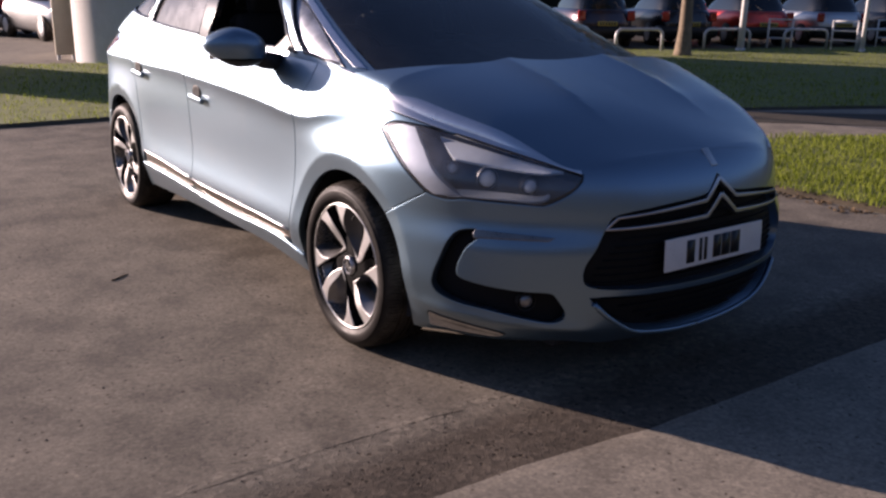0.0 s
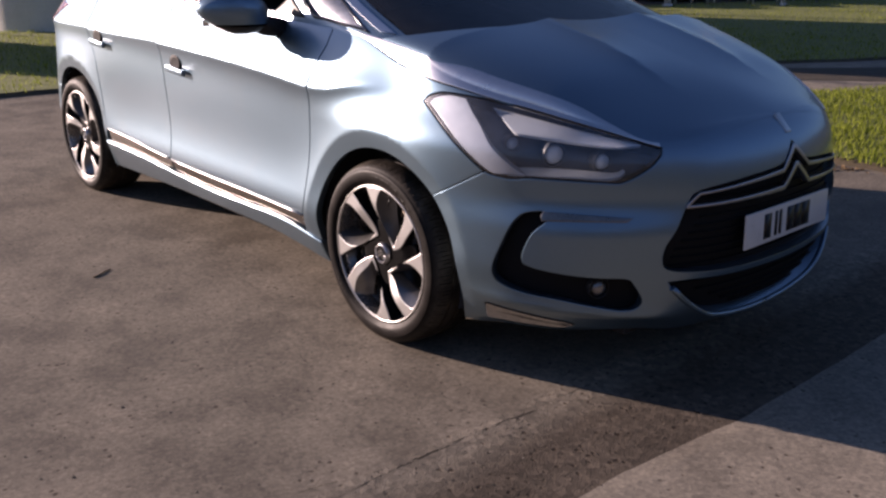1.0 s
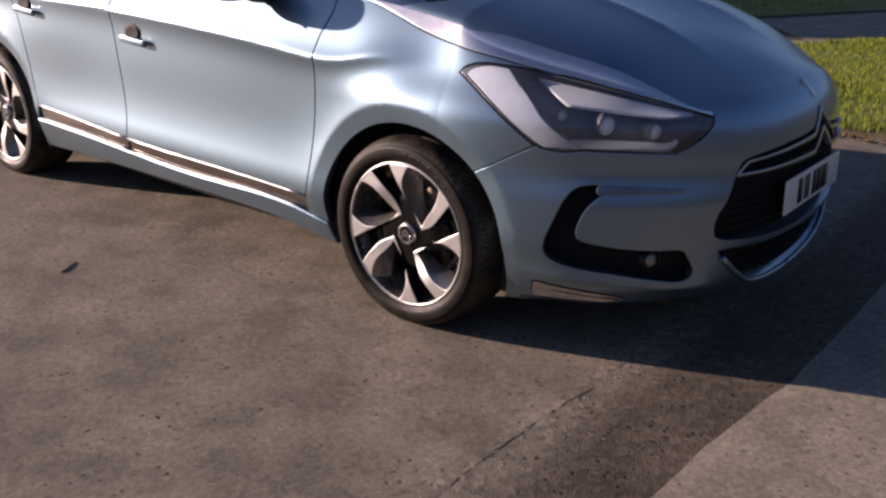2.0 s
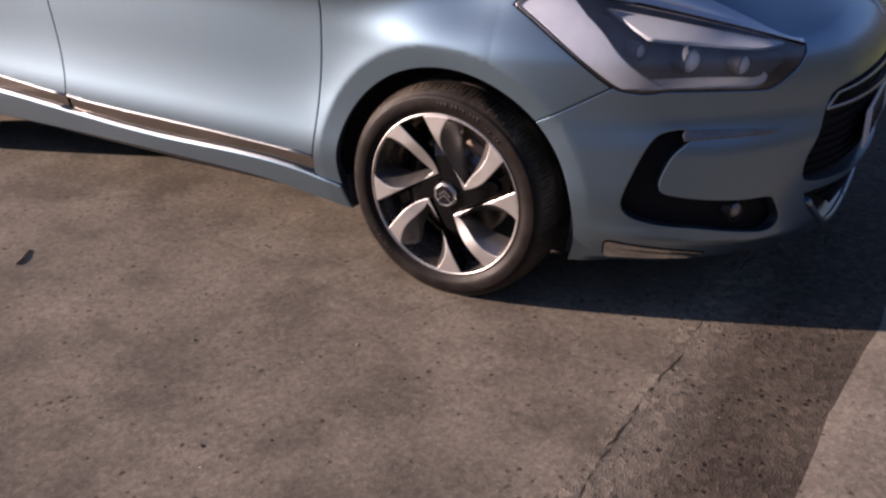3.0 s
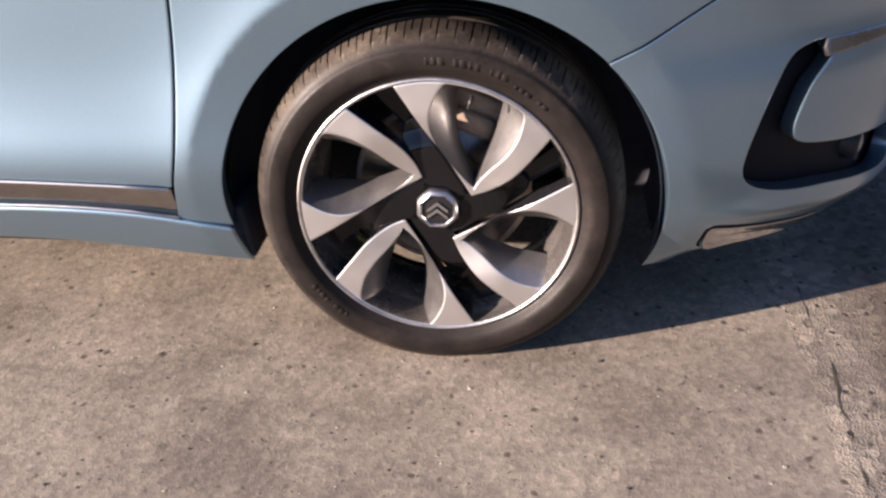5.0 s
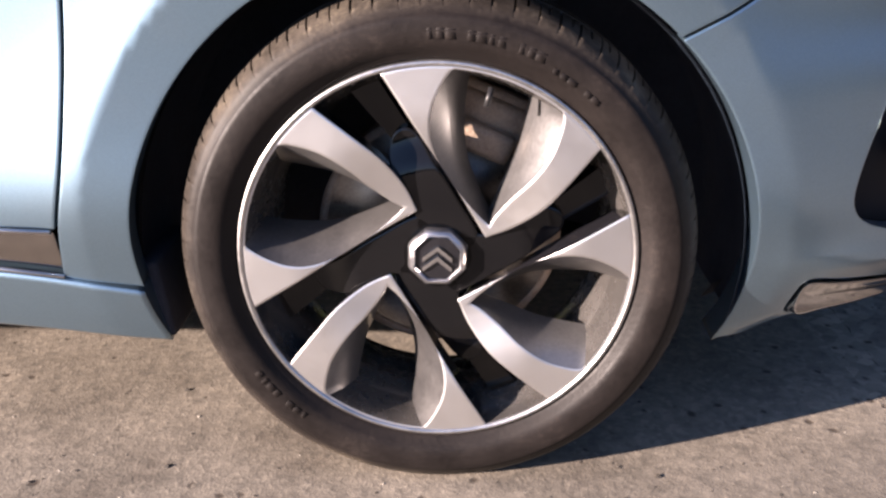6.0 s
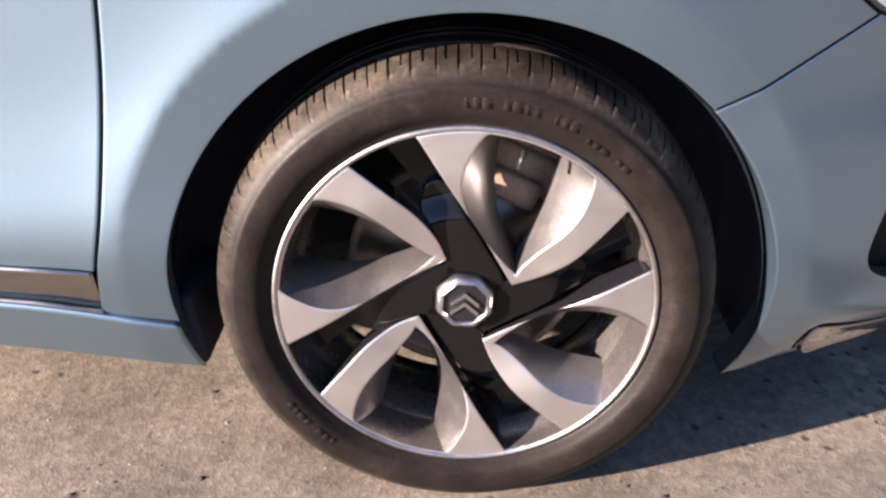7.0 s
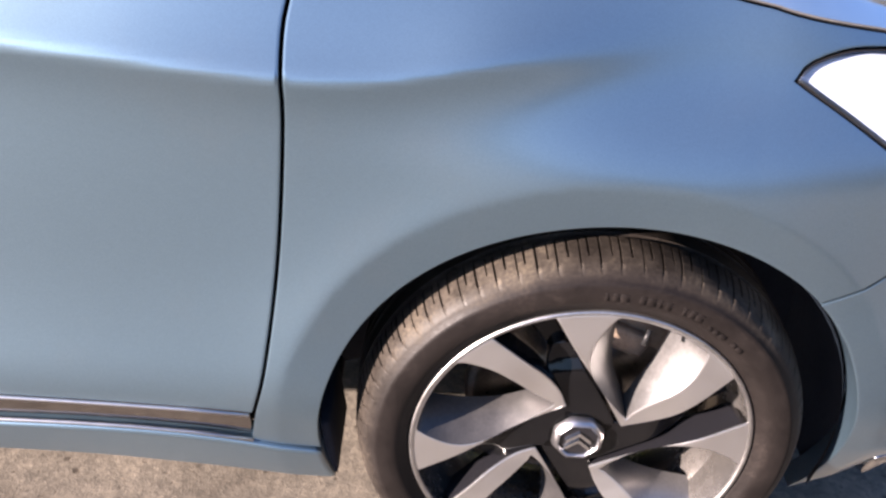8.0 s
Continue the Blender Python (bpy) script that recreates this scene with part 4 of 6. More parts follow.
def bar_ledge(s, z):
    """A ledge along the lens's lower edge that faces up."""
    p = wall(s, z)
    deep = 0.004 + 1.5 * np.clip(np.asarray(z, float) - 0.682, 0, 0.05)
    turn = np.clip((np.asarray(s, float) - FRONT_S) / FRONT_L, 0, 1) * math.pi / 2
    p[..., 0] -= deep * np.sin(turn)
    p[..., 1] += deep * np.cos(turn)
    return p


both("light_bar", skin(bar_ledge, strip([(0.54, 0.693), (0.60, 0.697), (0.74, 0.698), (0.855, 0.695), (0.895, 0.706)], [0.016, 0.022, 0.022, 0.020, 0.012]), step=0.012, thick=0.012), LAMP_WHITE, lamps, "white light bar")
for k in range(9):
    t = k / 8
    both("lamp_diode", skin(reflector, strip([(0.335 + 0.165 * t, 0.835 - 0.128 * t), (0.342 + 0.165 * t, 0.831 - 0.128 * t)], 0.005), step=0.02, thick=0.003, lift=0.001, gap=0, border=0), LAMP_GREY, lamps)
for k in (0, 1):
    for s, z, r in ((0.555, 0.792, 0.022), (0.690, 0.762, 0.034), (0.835, 0.742, 0.028)):
        bowl, ball = pod(s, z, 0.050, r)
        if k:
            bowl, ball = flipped(bowl), flipped(ball)
        part("lamp_bowl", bowl, LAMP_DARK, lamps[k])
        part("ball_lens", ball, LAMP_WHITE, lamps[k], "pale ball lens")
    bowl, ball = pod(0.838, 0.347, 0.036, 0.030, (0.92, -0.40, 0.0))
    if k:
        bowl, ball = flipped(bowl), flipped(ball)
    part("fog_lamp", bowl, PLASTIC, bumper, "round fog lamp")
    part("fog_lamp_lens", ball, ALLOY_PAINT, bumper)

# bonnet
def bonnet(s, r):
    """The bonnet by s and r, from edge (0) to edge (2); past its edges it runs down the body's skin."""
    s, r = np.broadcast_arrays(np.asarray(s, float), np.asarray(r, float))
    q = np.where(r > 1, 2 - r, r)
    span = np.maximum(-wall(s, TOP(s))[..., 1], 0.004)
    p = np.where((q < 0)[..., None], wall(s, TOP(s) + np.minimum(q, 0) * span), hood(s, np.maximum(q, 0)))
    p[..., 1] = np.where(r > 1, -p[..., 1], p[..., 1])
    return p


def bonnet_edge(s):
    """How far the bright strip wraps over on to the bonnet, as r."""
    return 0.125 * smooth(0.10, 0.55, s) * smooth(1.02, 0.74, s)


COWL = Spline((0.0, -0.10), (0.12, 0.0), (0.3, 0.09), (0.55, 0.155), (0.8, 0.19), (1.0, 0.20))
cowl = [(float(COWL(r)), r) for r in np.linspace(0, 1, 16)]
NOSE_SEAM = [(0.900, 0.0), (0.925, 0.13), (0.962, 0.225), (1.02, 0.29), (1.10, 0.32), (1.165, 0.41), (1.185, 0.60), (1.15, 0.80), (1.10, 1.0)]
LEFT = lambda pts: [(s, 2 - r) for s, r in reversed(pts)]
EDGE = [(s, float(bonnet_edge(s))) for s in np.linspace(-0.10, 0.90, 40)]
NOSE_SEAM[0] = EDGE[-1]
hood_rim = outline(EDGE, NOSE_SEAM, LEFT(NOSE_SEAM), LEFT(EDGE), [(s, 2 - r) for s, r in cowl], [(s, r) for s, r in cowl[::-1]], step=0.04)
sheet("bonnet", skin(bonnet, hood_rim, step=0.022, thick=0.0, gap=0.0006, edge=0.0004, roll=0.0), PAINT, car)
nose_low = [(0.906, float(bonnet_edge(0.906))), (0.95, float(bonnet_edge(0.95))), (0.985, float(bonnet_edge(0.985)) - 0.004)] + [(s, -0.010 / max(0.012, -float(wall(s, float(TOP(s)))[1]))) for s in np.linspace(1.0, 1.4992, 30)]
nose_rim = outline(nose_low, [nose_low[-1], (1.4992, 0.03), (1.4992, 1.97), LEFT(nose_low)[0]], LEFT(nose_low), LEFT(NOSE_SEAM)[::-1], NOSE_SEAM[::-1], step=0.03)
sheet("nose_panel", skin(bonnet, nose_rim, step=0.018, thick=0.0, gap=0.0003, edge=0.0, lift=0.0004, roll=0.0), PAINT, bumper)
# the strip over the headlight, from the wing over the bonnet's edge
down = lambda s: -(float(TOP(s)) - float(strip_low(s))) / -float(wall(s, float(TOP(s)))[1])
sabre = outline([(s, down(s)) for s in np.linspace(-0.30, 1.0, 70)], [(s, float(bonnet_edge(s)) + 0.0005) for s in np.linspace(1.0, -0.30, 70)])
both("bonnet_edge_strip", skin(bonnet, sabre, step=0.014, thick=0.01, lift=0.004, gap=0.0008), STRIP_METAL, (car, car), "bright metal strip")
part("badge", soft_box(0.072, 0.030, 0.008, (0.945, 0, 0.803), 0.003, 2, Matrix.Rotation(radians(47), 4, "Y")), SATIN, car, "small bright badge")
sheet("wiper_cowl", skin(bonnet, outline([(-0.095, 0.0), (-0.36, 0.0)], [(-0.36, 0.0), (-0.20, 1.0), (-0.36, 2.0)], [(-0.36, 2.0), (-0.095, 2.0)], [(s, 2 - r) for s, r in cowl], [(s, r) for s, r in cowl[::-1]], step=0.05), step=0.05, thick=0.0, lift=-0.03), PLASTIC, car, "black scuttle panel")

# glasshouse
ROOF_Z = 1.462


def ring(u, z):
    """The glasshouse's skin with u from -3 to 3 round the whole car."""
    u = np.asarray(u, float)
    p = house(np.abs(u), z)
    p[..., 1] = np.where(u < 0, -p[..., 1], p[..., 1])
    return p


def u_at(x, z):
    lo, hi = 0.0, 3.0
    for _ in range(40):
        mid = (lo + hi) / 2
        lo, hi = (mid, hi) if house(mid, z)[0] > x else (lo, mid)
    return (lo + hi) / 2


def on_side(points):
    return [(u_at(x, z), z) for x, z in points]


PILLAR_IN = [(0.640, 1.02), (0.635, 1.15), (0.625, 1.30), (0.60, 1.42)]
screen = outline([(-0.636, 1.03), (0.0, 1.045), (0.636, 1.03)], PILLAR_IN[1:], [(0.60, 1.42), (0.0, 1.432), (-0.60, 1.42)], [(-u, z) for u, z in PILLAR_IN[:0:-1]])
sheet("windscreen", skin(ring, screen, step=0.045, thick=0.0, flip=True, gap=0.0), SCREEN_GLASS, car, "dark tinted windscreen")
SIDE_BOX = outline([(0.64, 1.0), (1.2, 1.02), (1.8, 1.05), (2.45, 1.06)], [(2.45, 1.06), (2.42, 1.30), (2.36, ROOF_Z)], [(2.36, ROOF_Z), (1.5, ROOF_Z), (0.60, ROOF_Z)], PILLAR_IN[::-1])
QUARTER = on_side([(-0.185, 1.048), (-0.32, 1.062), (-0.50, 1.078)]), on_side([(-0.50, 1.078), (-0.60, 1.13), (-0.70, 1.20), (-0.86, 1.33)]), on_side([(-0.86, 1.33), (-0.66, 1.262)]), on_side([(-0.66, 1.262), (-0.42, 1.155), (-0.185, 1.048)])
FRONT_W = on_side([(-0.62, 1.080), (-1.1, 1.086), (-1.56, 1.095)]), on_side([(-1.56, 1.095), (-1.62, 1.40)]), on_side([(-1.62, 1.40), (-1.3, 1.405), (-1.02, 1.375)]), on_side([(-1.02, 1.375), (-0.80, 1.22), (-0.62, 1.080)])
REAR_W = on_side([(-1.66, 1.098), (-2.1, 1.115), (-2.46, 1.135)]), on_side([(-2.46, 1.135), (-2.43, 1.25), (-2.36, 1.375)]), on_side([(-2.36, 1.375), (-2.0, 1.395), (-1.70, 1.40)]), on_side([(-1.70, 1.40), (-1.66, 1.098)])
TAIL_W = on_side([(-2.53, 1.150), (-2.80, 1.175), (-2.98, 1.205)]), on_side([(-2.98, 1.205), (-2.75, 1.32), (-2.45, 1.372)]), on_side([(-2.45, 1.372), (-2.50, 1.25), (-2.53, 1.150)])
holes = [outline(*w) for w in (QUARTER, FRONT_W, REAR_W, TAIL_W)]
both("side_frame", skin(house, SIDE_BOX, holes, step=0.03, thick=0.03, flip=True, gap=0.001), PAINT, (car, car))
for name, h, tint, own in (("quarter_light", holes[0], QUARTER_GLASS, (car, car)), ("front_window", holes[1], SIDE_GLASS, front_doors), ("rear_window", holes[2], SIDE_GLASS, rear_doors), ("rear_quarter_light", holes[3], SIDE_GLASS, (car, car))):
    both("window_rubber", skin(house, shrunk(h, -0.004), (shrunk(h, 0.010),), step=0.05, thick=0.004, lift=0.003, flip=True, gap=0.0, edge=0.0, border=0), GLOSS_BLACK, own)
    made = both(name, skin(house, h, step=0.06, thick=0.0, lift=-0.010, flip=True, gap=-0.002), tint, own, "tinted window")
    for o in made:
        if name == "front_window" and o is made[0]:
            bpy.data.objects.remove(o)      # this window is wound down
both("pillar_post", skin(house, outline(on_side([(-1.545, 1.085), (-1.60, 1.41)]), on_side([(-1.715, 1.41), (-1.675, 1.085)])), step=0.05, thick=0.03, lift=0.006, flip=True), GLOSS_BLACK, (car, car), "black door post")
sheet("rear_screen", skin(lambda u, z: ring(3 - u, z), outline([(0.0, 1.12), (0.5, 1.12)], [(0.5, 1.12), (0.56, 1.43)], [(0.56, 1.43), (0.0, 1.44)]), step=0.05, thick=0.0, gap=0.0), SIDE_GLASS, car, "rear screen")
both("tail_frame", skin(house, outline([(2.45, 1.04), (3.0, 1.02)], [(3.0, 1.02), (3.0, ROOF_Z)], [(3.0, ROOF_Z), (2.36, ROOF_Z)], [(2.36, ROOF_Z), (2.42, 1.30), (2.45, 1.04)]), step=0.05, thick=0.02, lift=-0.012, flip=True), PAINT, (car, car))


def roof(u, r):
    u, r = np.broadcast_arrays(np.asarray(u, float), np.asarray(r, float))
    q = np.where(r > 1, 2 - r, r)[..., None]
    c = house(u, np.full(u.shape, ROOF_Z))
    k = np.stack([c[..., 0], 0 * u, 1.468 + 0.036 * (1 - ((c[..., 0] + 1.75) / 0.9) ** 2).clip(0, 1)], -1)
    p = (1 - q) * c + q * k
    p[..., 2] = c[..., 2] + (k[..., 2] - c[..., 2]) * (1 - (1 - q[..., 0]) ** 2.4)
    p[..., 1] = np.where(r > 1, -p[..., 1], p[..., 1])
    return p


sheet("roof_panel", skin(roof, outline([(u, 0.0) for u in np.linspace(0.02, 2.98, 60)], [(2.98, 0), (2.98, 2)], [(u, 2.0) for u in np.linspace(2.98, 0.02, 60)], [(0.02, 2), (0.02, 0)], step=0.06), step=0.06, thick=0.01, flip=True, gap=0.0), PAINT, car)
both("screen_header", skin(house, outline([(0.0, 1.428), (0.60, 1.416)], [(0.60, 1.416), (0.60, ROOF_Z)], [(0.60, ROOF_Z), (0.0, ROOF_Z)]), step=0.04, thick=0.01, flip=True, gap=0.0), PAINT, (car, car))
both("pillar_strip", skin(house, strip([(0.705, 1.045), (0.690, 1.20), (0.668, 1.36)], [0.060, 0.050, 0.040]), step=0.02, thick=0.006, lift=0.004, flip=True), STRIP_METAL, (car, car), "bright pillar strip")

both("sail_panel", skin(house, outline(on_side([(-0.56, 1.072), (-0.80, 1.078)]), on_side([(-0.80, 1.078), (-0.70, 1.15)]), on_side([(-0.70, 1.15), (-0.56, 1.072)])), step=0.03, thick=0.01, lift=0.008, flip=True), PLASTIC, front_doors, "black triangular sail panel")

# dark inner body and floor, so that joints and openings look into shadow
both("inner_body", skin(wall, outline(along(TOP, 1.5, BACK, 80, -0.02), [(BACK, 1.04), (BACK, 0.17)], [(BACK, 0.17), (-3.16, 0.17)], arch(1, 200, -20, ARCH_R + 0.03), [(-2.33, 0.19), (-1.4, 0.23), (-0.7, 0.23), (-0.40, 0.18)], arch(0, 200, -20, ARCH_R + 0.03),
     [(0.45, 0.17), (1.5, 0.17)], [(1.5, 0.17), (1.5, 0.80)]), step=0.06, thick=0.0, lift=-0.075, gap=0), UNDER, (car, car))
bm = soft_box(2.0, 1.40, 0.03, (-1.36, 0, 0.19), 0.01)
part("floor_pan", join(bm, soft_box(0.70, 1.10, 0.03, (0.45, 0, 0.19), 0.01), soft_box(0.50, 1.10, 0.03, (-3.15, 0, 0.20), 0.01)), UNDER, car)


def liner(which, y0, y1):
    bm = bmesh.new()
    cx, cz = ARCH_AT[which]
    rows = []
    for k in range(41):
        a = radians(-14 + 212 * k / 40)
        rows.append([bm.verts.new((cx + r * math.cos(a), y, cz + r * math.sin(a))) for r, y in ((ARCH_R + 0.004, y0), (ARCH_R + 0.018, y0 + 0.03), (ARCH_R + 0.02, y1), (0.05, y1))])
    for a, b in zip(rows, rows[1:]):
        for i in range(3):
            bm.faces.new((a[i], b[i], b[i + 1], a[i + 1])).smooth = i < 2
    return bm


for which in (0, 1):
    part("wheel_arch_liner", liner(which, -0.868, -0.60), LINER, car, "black wheel arch liner")
    part("wheel_arch_liner", flipped(liner(which, -0.868, -0.60)), LINER, car, "black wheel arch liner")

for k in (1, -1):
    part("mud_guard", soft_box(0.036, 0.15, 0.11, (-0.368, -0.785 * k, 0.238), 0.008, 2, Matrix.Rotation(radians(-8), 4, "Y")), LINER, car, "black mud guard")

# number plates, with bars for their writing
def number_plate(x, z, face, colour, lean=0.0):
    m = Matrix.Translation((x, 0, z)) @ Matrix.Rotation(lean, 4, "Y")
    bm = soft_box(0.008, 0.520, 0.111, (0, 0, 0), 0.003)
    bmesh.ops.transform(bm, matrix=m, verts=bm.verts)
    plate = part("number_plate", bm, colour, car, "number plate")
    y = -0.135
    for wide, jump in ((0.040, 0.052), (0.014, 0.026), (0.014, 0.062), (0.040, 0.048), (0.044, 0.052), (0.048, 0.0)):
        b = soft_box(0.003, wide, 0.079, (0.005 * face, y * face + 0.0, 0), 0.0)
        bmesh.ops.transform(b, matrix=m, verts=b.verts)
        part("bar", b, BAR_BLACK, plate)
        y += jump
    return plate


number_plate(1.006, 0.502, 1, PLATE_WHITE, radians(-3))
number_plate(-3.556, 0.78, -1, PLATE_YELLOW, radians(4))

# door handles
for k, doors in ((0, front_doors), (1, rear_doors)):
    x, z = ((-1.475, 0.815), (-2.315, 0.872))[k]
    for side in (0, 1):
        p, n = skin_at(x, z, 0.0)
        bar = soft_box(0.175, 0.020, 0.028, (0, 0, 0), 0.009, 3, Matrix.Rotation(radians(3), 4, "Y"))
        for v in bar.verts:
            v.co.y += 0.25 * v.co.x * v.co.x * 4 * 0.4
        bmesh.ops.transform(bar, matrix=Matrix.Translation(p + n * 0.020 + Vector((0.006, 0, -0.016))), verts=bar.verts)
        # no hollow is cut: a black disc gives the recess its shade
        cup = lathe([(0.001, -0.003), (0.030, -0.003), (0.046, -0.004), (0.046, 0.004), (0.001, 0.004)], 24, "Y")
        bmesh.ops.transform(cup, matrix=Matrix.Translation(p + n * 0.002 + Vector((-0.012, 0, 0.014))) @ Matrix.Diagonal((1.15, 1, 0.80, 1)), verts=cup.verts)
        if side:
            bar, cup = flipped(bar), flipped(cup)
        part("door_handle", bar, PAINT, doors[side])
        part("handle_shade_disc", cup, DEEP_BLACK, doors[side], "black disc standing in for the shaded handle recess")


def mirror_shell():
    bm = bmesh.new()
    bmesh.ops.create_icosphere(bm, subdivisions=4, radius=1.0)
    for v in bm.verts:
        x, y, z = v.co
        p = 0.78
        x, y, z = (math.copysign(abs(c) ** p, c) for c in (x, y, z))
        taper = 1 - 0.50 * max(0.0, -y) ** 1.3 - 0.06 * max(0.0, y)
        v.co = (0.105 * x * taper + 0.012 * y, 0.130 * y, 0.083 * z * taper - 0.012 * y)
        if v.co.x < -0.055:
            v.co.x = -0.055 - 0.15 * (-0.055 - v.co.x)
    for f in bm.faces:
        f.smooth = True
    return bm


for side in (0, 1):
    at = Matrix.Translation((-0.765, -0.985, 1.092)) @ Matrix.Rotation(radians(-12), 4, "Z")
    shell = mirror_shell()
    bmesh.ops.bisect_plane(shell, geom=shell.verts[:] + shell.edges[:] + shell.faces[:], plane_co=(0, 0, -0.046), plane_no=(0.05, 0.0, -1), clear_outer=True)
    low = mirror_shell()
    bmesh.ops.bisect_plane(low, geom=low.verts[:] + low.edges[:] + low.faces[:], plane_co=(0, 0, -0.046), plane_no=(0.05, 0.0, 1), clear_outer=True)
    bmesh.ops.transform(low, matrix=Matrix.Diagonal((0.985, 0.985, 0.985, 1)), verts=low.verts)
    glass = soft_box(0.003, 0.19, 0.115, (-0.071, 0.0, 0.002), 0.001)
    foot = tube([(0.0, 0.07, -0.03), (0.02, 0.12, -0.052), (0.035, 0.185, -0.062)], 0.042, 14, True, 0.036)
    pieces = [shell, low, glass, foot]
    for b in pieces:
        bmesh.ops.transform(b, matrix=at, verts=b.verts)
        if side:
            flipped(b)
    door_mirror = part("door_mirror", pieces[0], PAINT, front_doors[side])
    part("mirror_base", join(pieces[1], pieces[3]), PLASTIC, door_mirror, "black mirror base")
    part("mirror_glass", pieces[2], CHROME, door_mirror)

# cabin
dash = soft_box(0.50, 1.36, 0.24, (-0.42, 0, 0.93), 0.08, 4)
part("dashboard", dash, CABIN, car)
for y in (-0.38, 0.38):
    for x in (-1.25, -2.05):
        seat = soft_box(0.52, 0.50, 0.16, (x, y, 0.55), 0.06, 3)
        back = soft_box(0.14, 0.48, 0.62, (x - 0.33, y, 0.90), 0.05, 3, Matrix.Rotation(radians(-14), 4, "Y"))
        rest = soft_box(0.09, 0.26, 0.18, (x - 0.43, y, 1.29), 0.035, 3)
        part("car_seat", join(seat, back, rest), CABIN, car)
wheel_rim = lathe([(0.185 + 0.014 * math.cos(a), 0.014 * math.sin(a)) for a in np.linspace(0, 2 * math.pi, 9)[:-1]], 32, "X", True)
bmesh.ops.transform(wheel_rim, matrix=Matrix.Translation((-0.78, -0.38, 1.0)) @ Matrix.Rotation(radians(-25), 4, "Y"), verts=wheel_rim.verts)
part("steering_wheel", join(wheel_rim, soft_box(0.03, 0.36, 0.05, (-0.77, -0.38, 1.0), 0.01)), PLASTIC, car)


# ---- the wheels ----
def tyre_mesh():
    """Tyre with shoulder blocks, sipes and ribs; it turns about y, and its outer wall faces -y."""
    half = [(0.2405, -0.004), (0.2446, -0.0155), (0.2500, -0.0228), (0.2560, -0.0245), (0.2580, -0.0275), (0.2680, -0.0310), (0.2790, -0.0325), (0.2900, -0.0310), (0.2950, -0.0300), (0.2957, -0.0287),
            (0.3030, -0.0250), (0.3090, -0.0195), (0.3140, -0.0115), (0.3150, -0.0095), (0.3180, -0.0020), (0.3212, 0.0090), (0.3236, 0.0220)]
    ribs = [(0.3248, 0.0340), (0.3175, 0.0350), (0.3175, 0.0440), (0.3254, 0.0450), (0.3262, 0.0740), (0.3185, 0.0750), (0.3185, 0.0840), (0.3262, 0.0850)]
    mid = 0.0915
    prof = half + ribs
    prof = prof + [(r, 2 * mid - y) for r, y in reversed(prof)]
    pitch, bm, rings = 148, bmesh.new(), []
    depth = {12: 0.0015, 13: 0.0035, 14: 0.0060, 15: 0.0070, 16: 0.0070, 17: 0.005}
    n = len(prof)
    for k in range(pitch):
        short = k % 2
        for part_at, cut in ((0.0, 0), (0.10, 0), (0.46, 0), (0.78, 0), (0.82, 1), (0.955, 1), (0.995, 0)):
            b0, b1 = k + 0.13 * math.sin(k * 2.1), k + 1 + (0.13 * math.sin((k + 1) * 2.1) if k < pitch - 1 else 0.0)
            a = 2 * math.pi * (b0 + (b1 - b0) * part_at) / pitch
            row = []
            for i, (r, y) in enumerate(prof):
                j = i if i < n // 2 else n - 1 - i
                if cut and j in depth and not (short and j < 15):
                    r -= depth[j]
                    y += 0.9 * depth[j] * (1 if i < n // 2 else -1) * (j < 16)
                z = max(r * math.sin(a), -0.3155)
                row.append(bm.verts.new((r * math.cos(a), y, z)))
            rings.append(row)
    for a, b in zip(rings, rings[1:] + rings[:1]):
        for i in range(n - 1):
            bm.faces.new((a[i], a[i + 1], b[i + 1], b[i])).smooth = i < 12 or i >= n - 13
    bmesh.ops.recalc_face_normals(bm, faces=bm.faces)
    return bm


def face_y(r):
    """How far the spokes' face stands out, by radius."""
    return -0.0205 + 0.020 * smooth(0.20, 0.05, r)


def on_face(x, z):
    return np.stack([np.asarray(x, float), face_y(np.hypot(x, z)), np.asarray(z, float)], -1)


def circle_pts(r, a0, a1, n=14):
    return [(r * math.cos(radians(a0 + (a1 - a0) * k / n)), r * math.sin(radians(a0 + (a1 - a0) * k / n))) for k in range(n + 1)]


R_IN = 0.2385
V_RIGHT = [(0.0585, 0.0265), (0.090, 0.0415), (0.124, 0.068), (0.153, 0.103), (R_IN * math.cos(radians(38.5)), R_IN * math.sin(radians(38.5)))]
V_LEFT = [(R_IN * math.cos(radians(107.0)), R_IN * math.sin(radians(107.0))), (-0.020, 0.152), (0.020, 0.089), (0.0585, 0.0265)]
W_RIGHT = [(R_IN * math.cos(radians(54.5)), R_IN * math.sin(radians(54.5))), (0.141, 0.178), (0.132, 0.142), (0.113, 0.110), (0.088, 0.081), (0.0685, 0.055), (0.0625, 0.0425)]
W_LEFT = [(0.0625, 0.0425), (0.0480, 0.056), (0.0240, 0.0840), (0.0010, 0.1190), (-0.0115, 0.155), (-0.0110, 0.187), (0.0010, 0.218), (R_IN * math.cos(radians(86.5)), R_IN * math.sin(radians(86.5)))]
B_RIGHT = [(0.106, 0.199), (0.101, 0.168), (0.094, 0.135), (0.083, 0.104), (0.073, 0.079), (0.067, 0.063), (0.063, 0.053)]
B_LEFT = [(0.063, 0.053), (0.057, 0.064), (0.046, 0.087), (0.035, 0.114), (0.029, 0.145), (0.028, 0.180), (0.030, 0.205), (0.033, 0.221)]


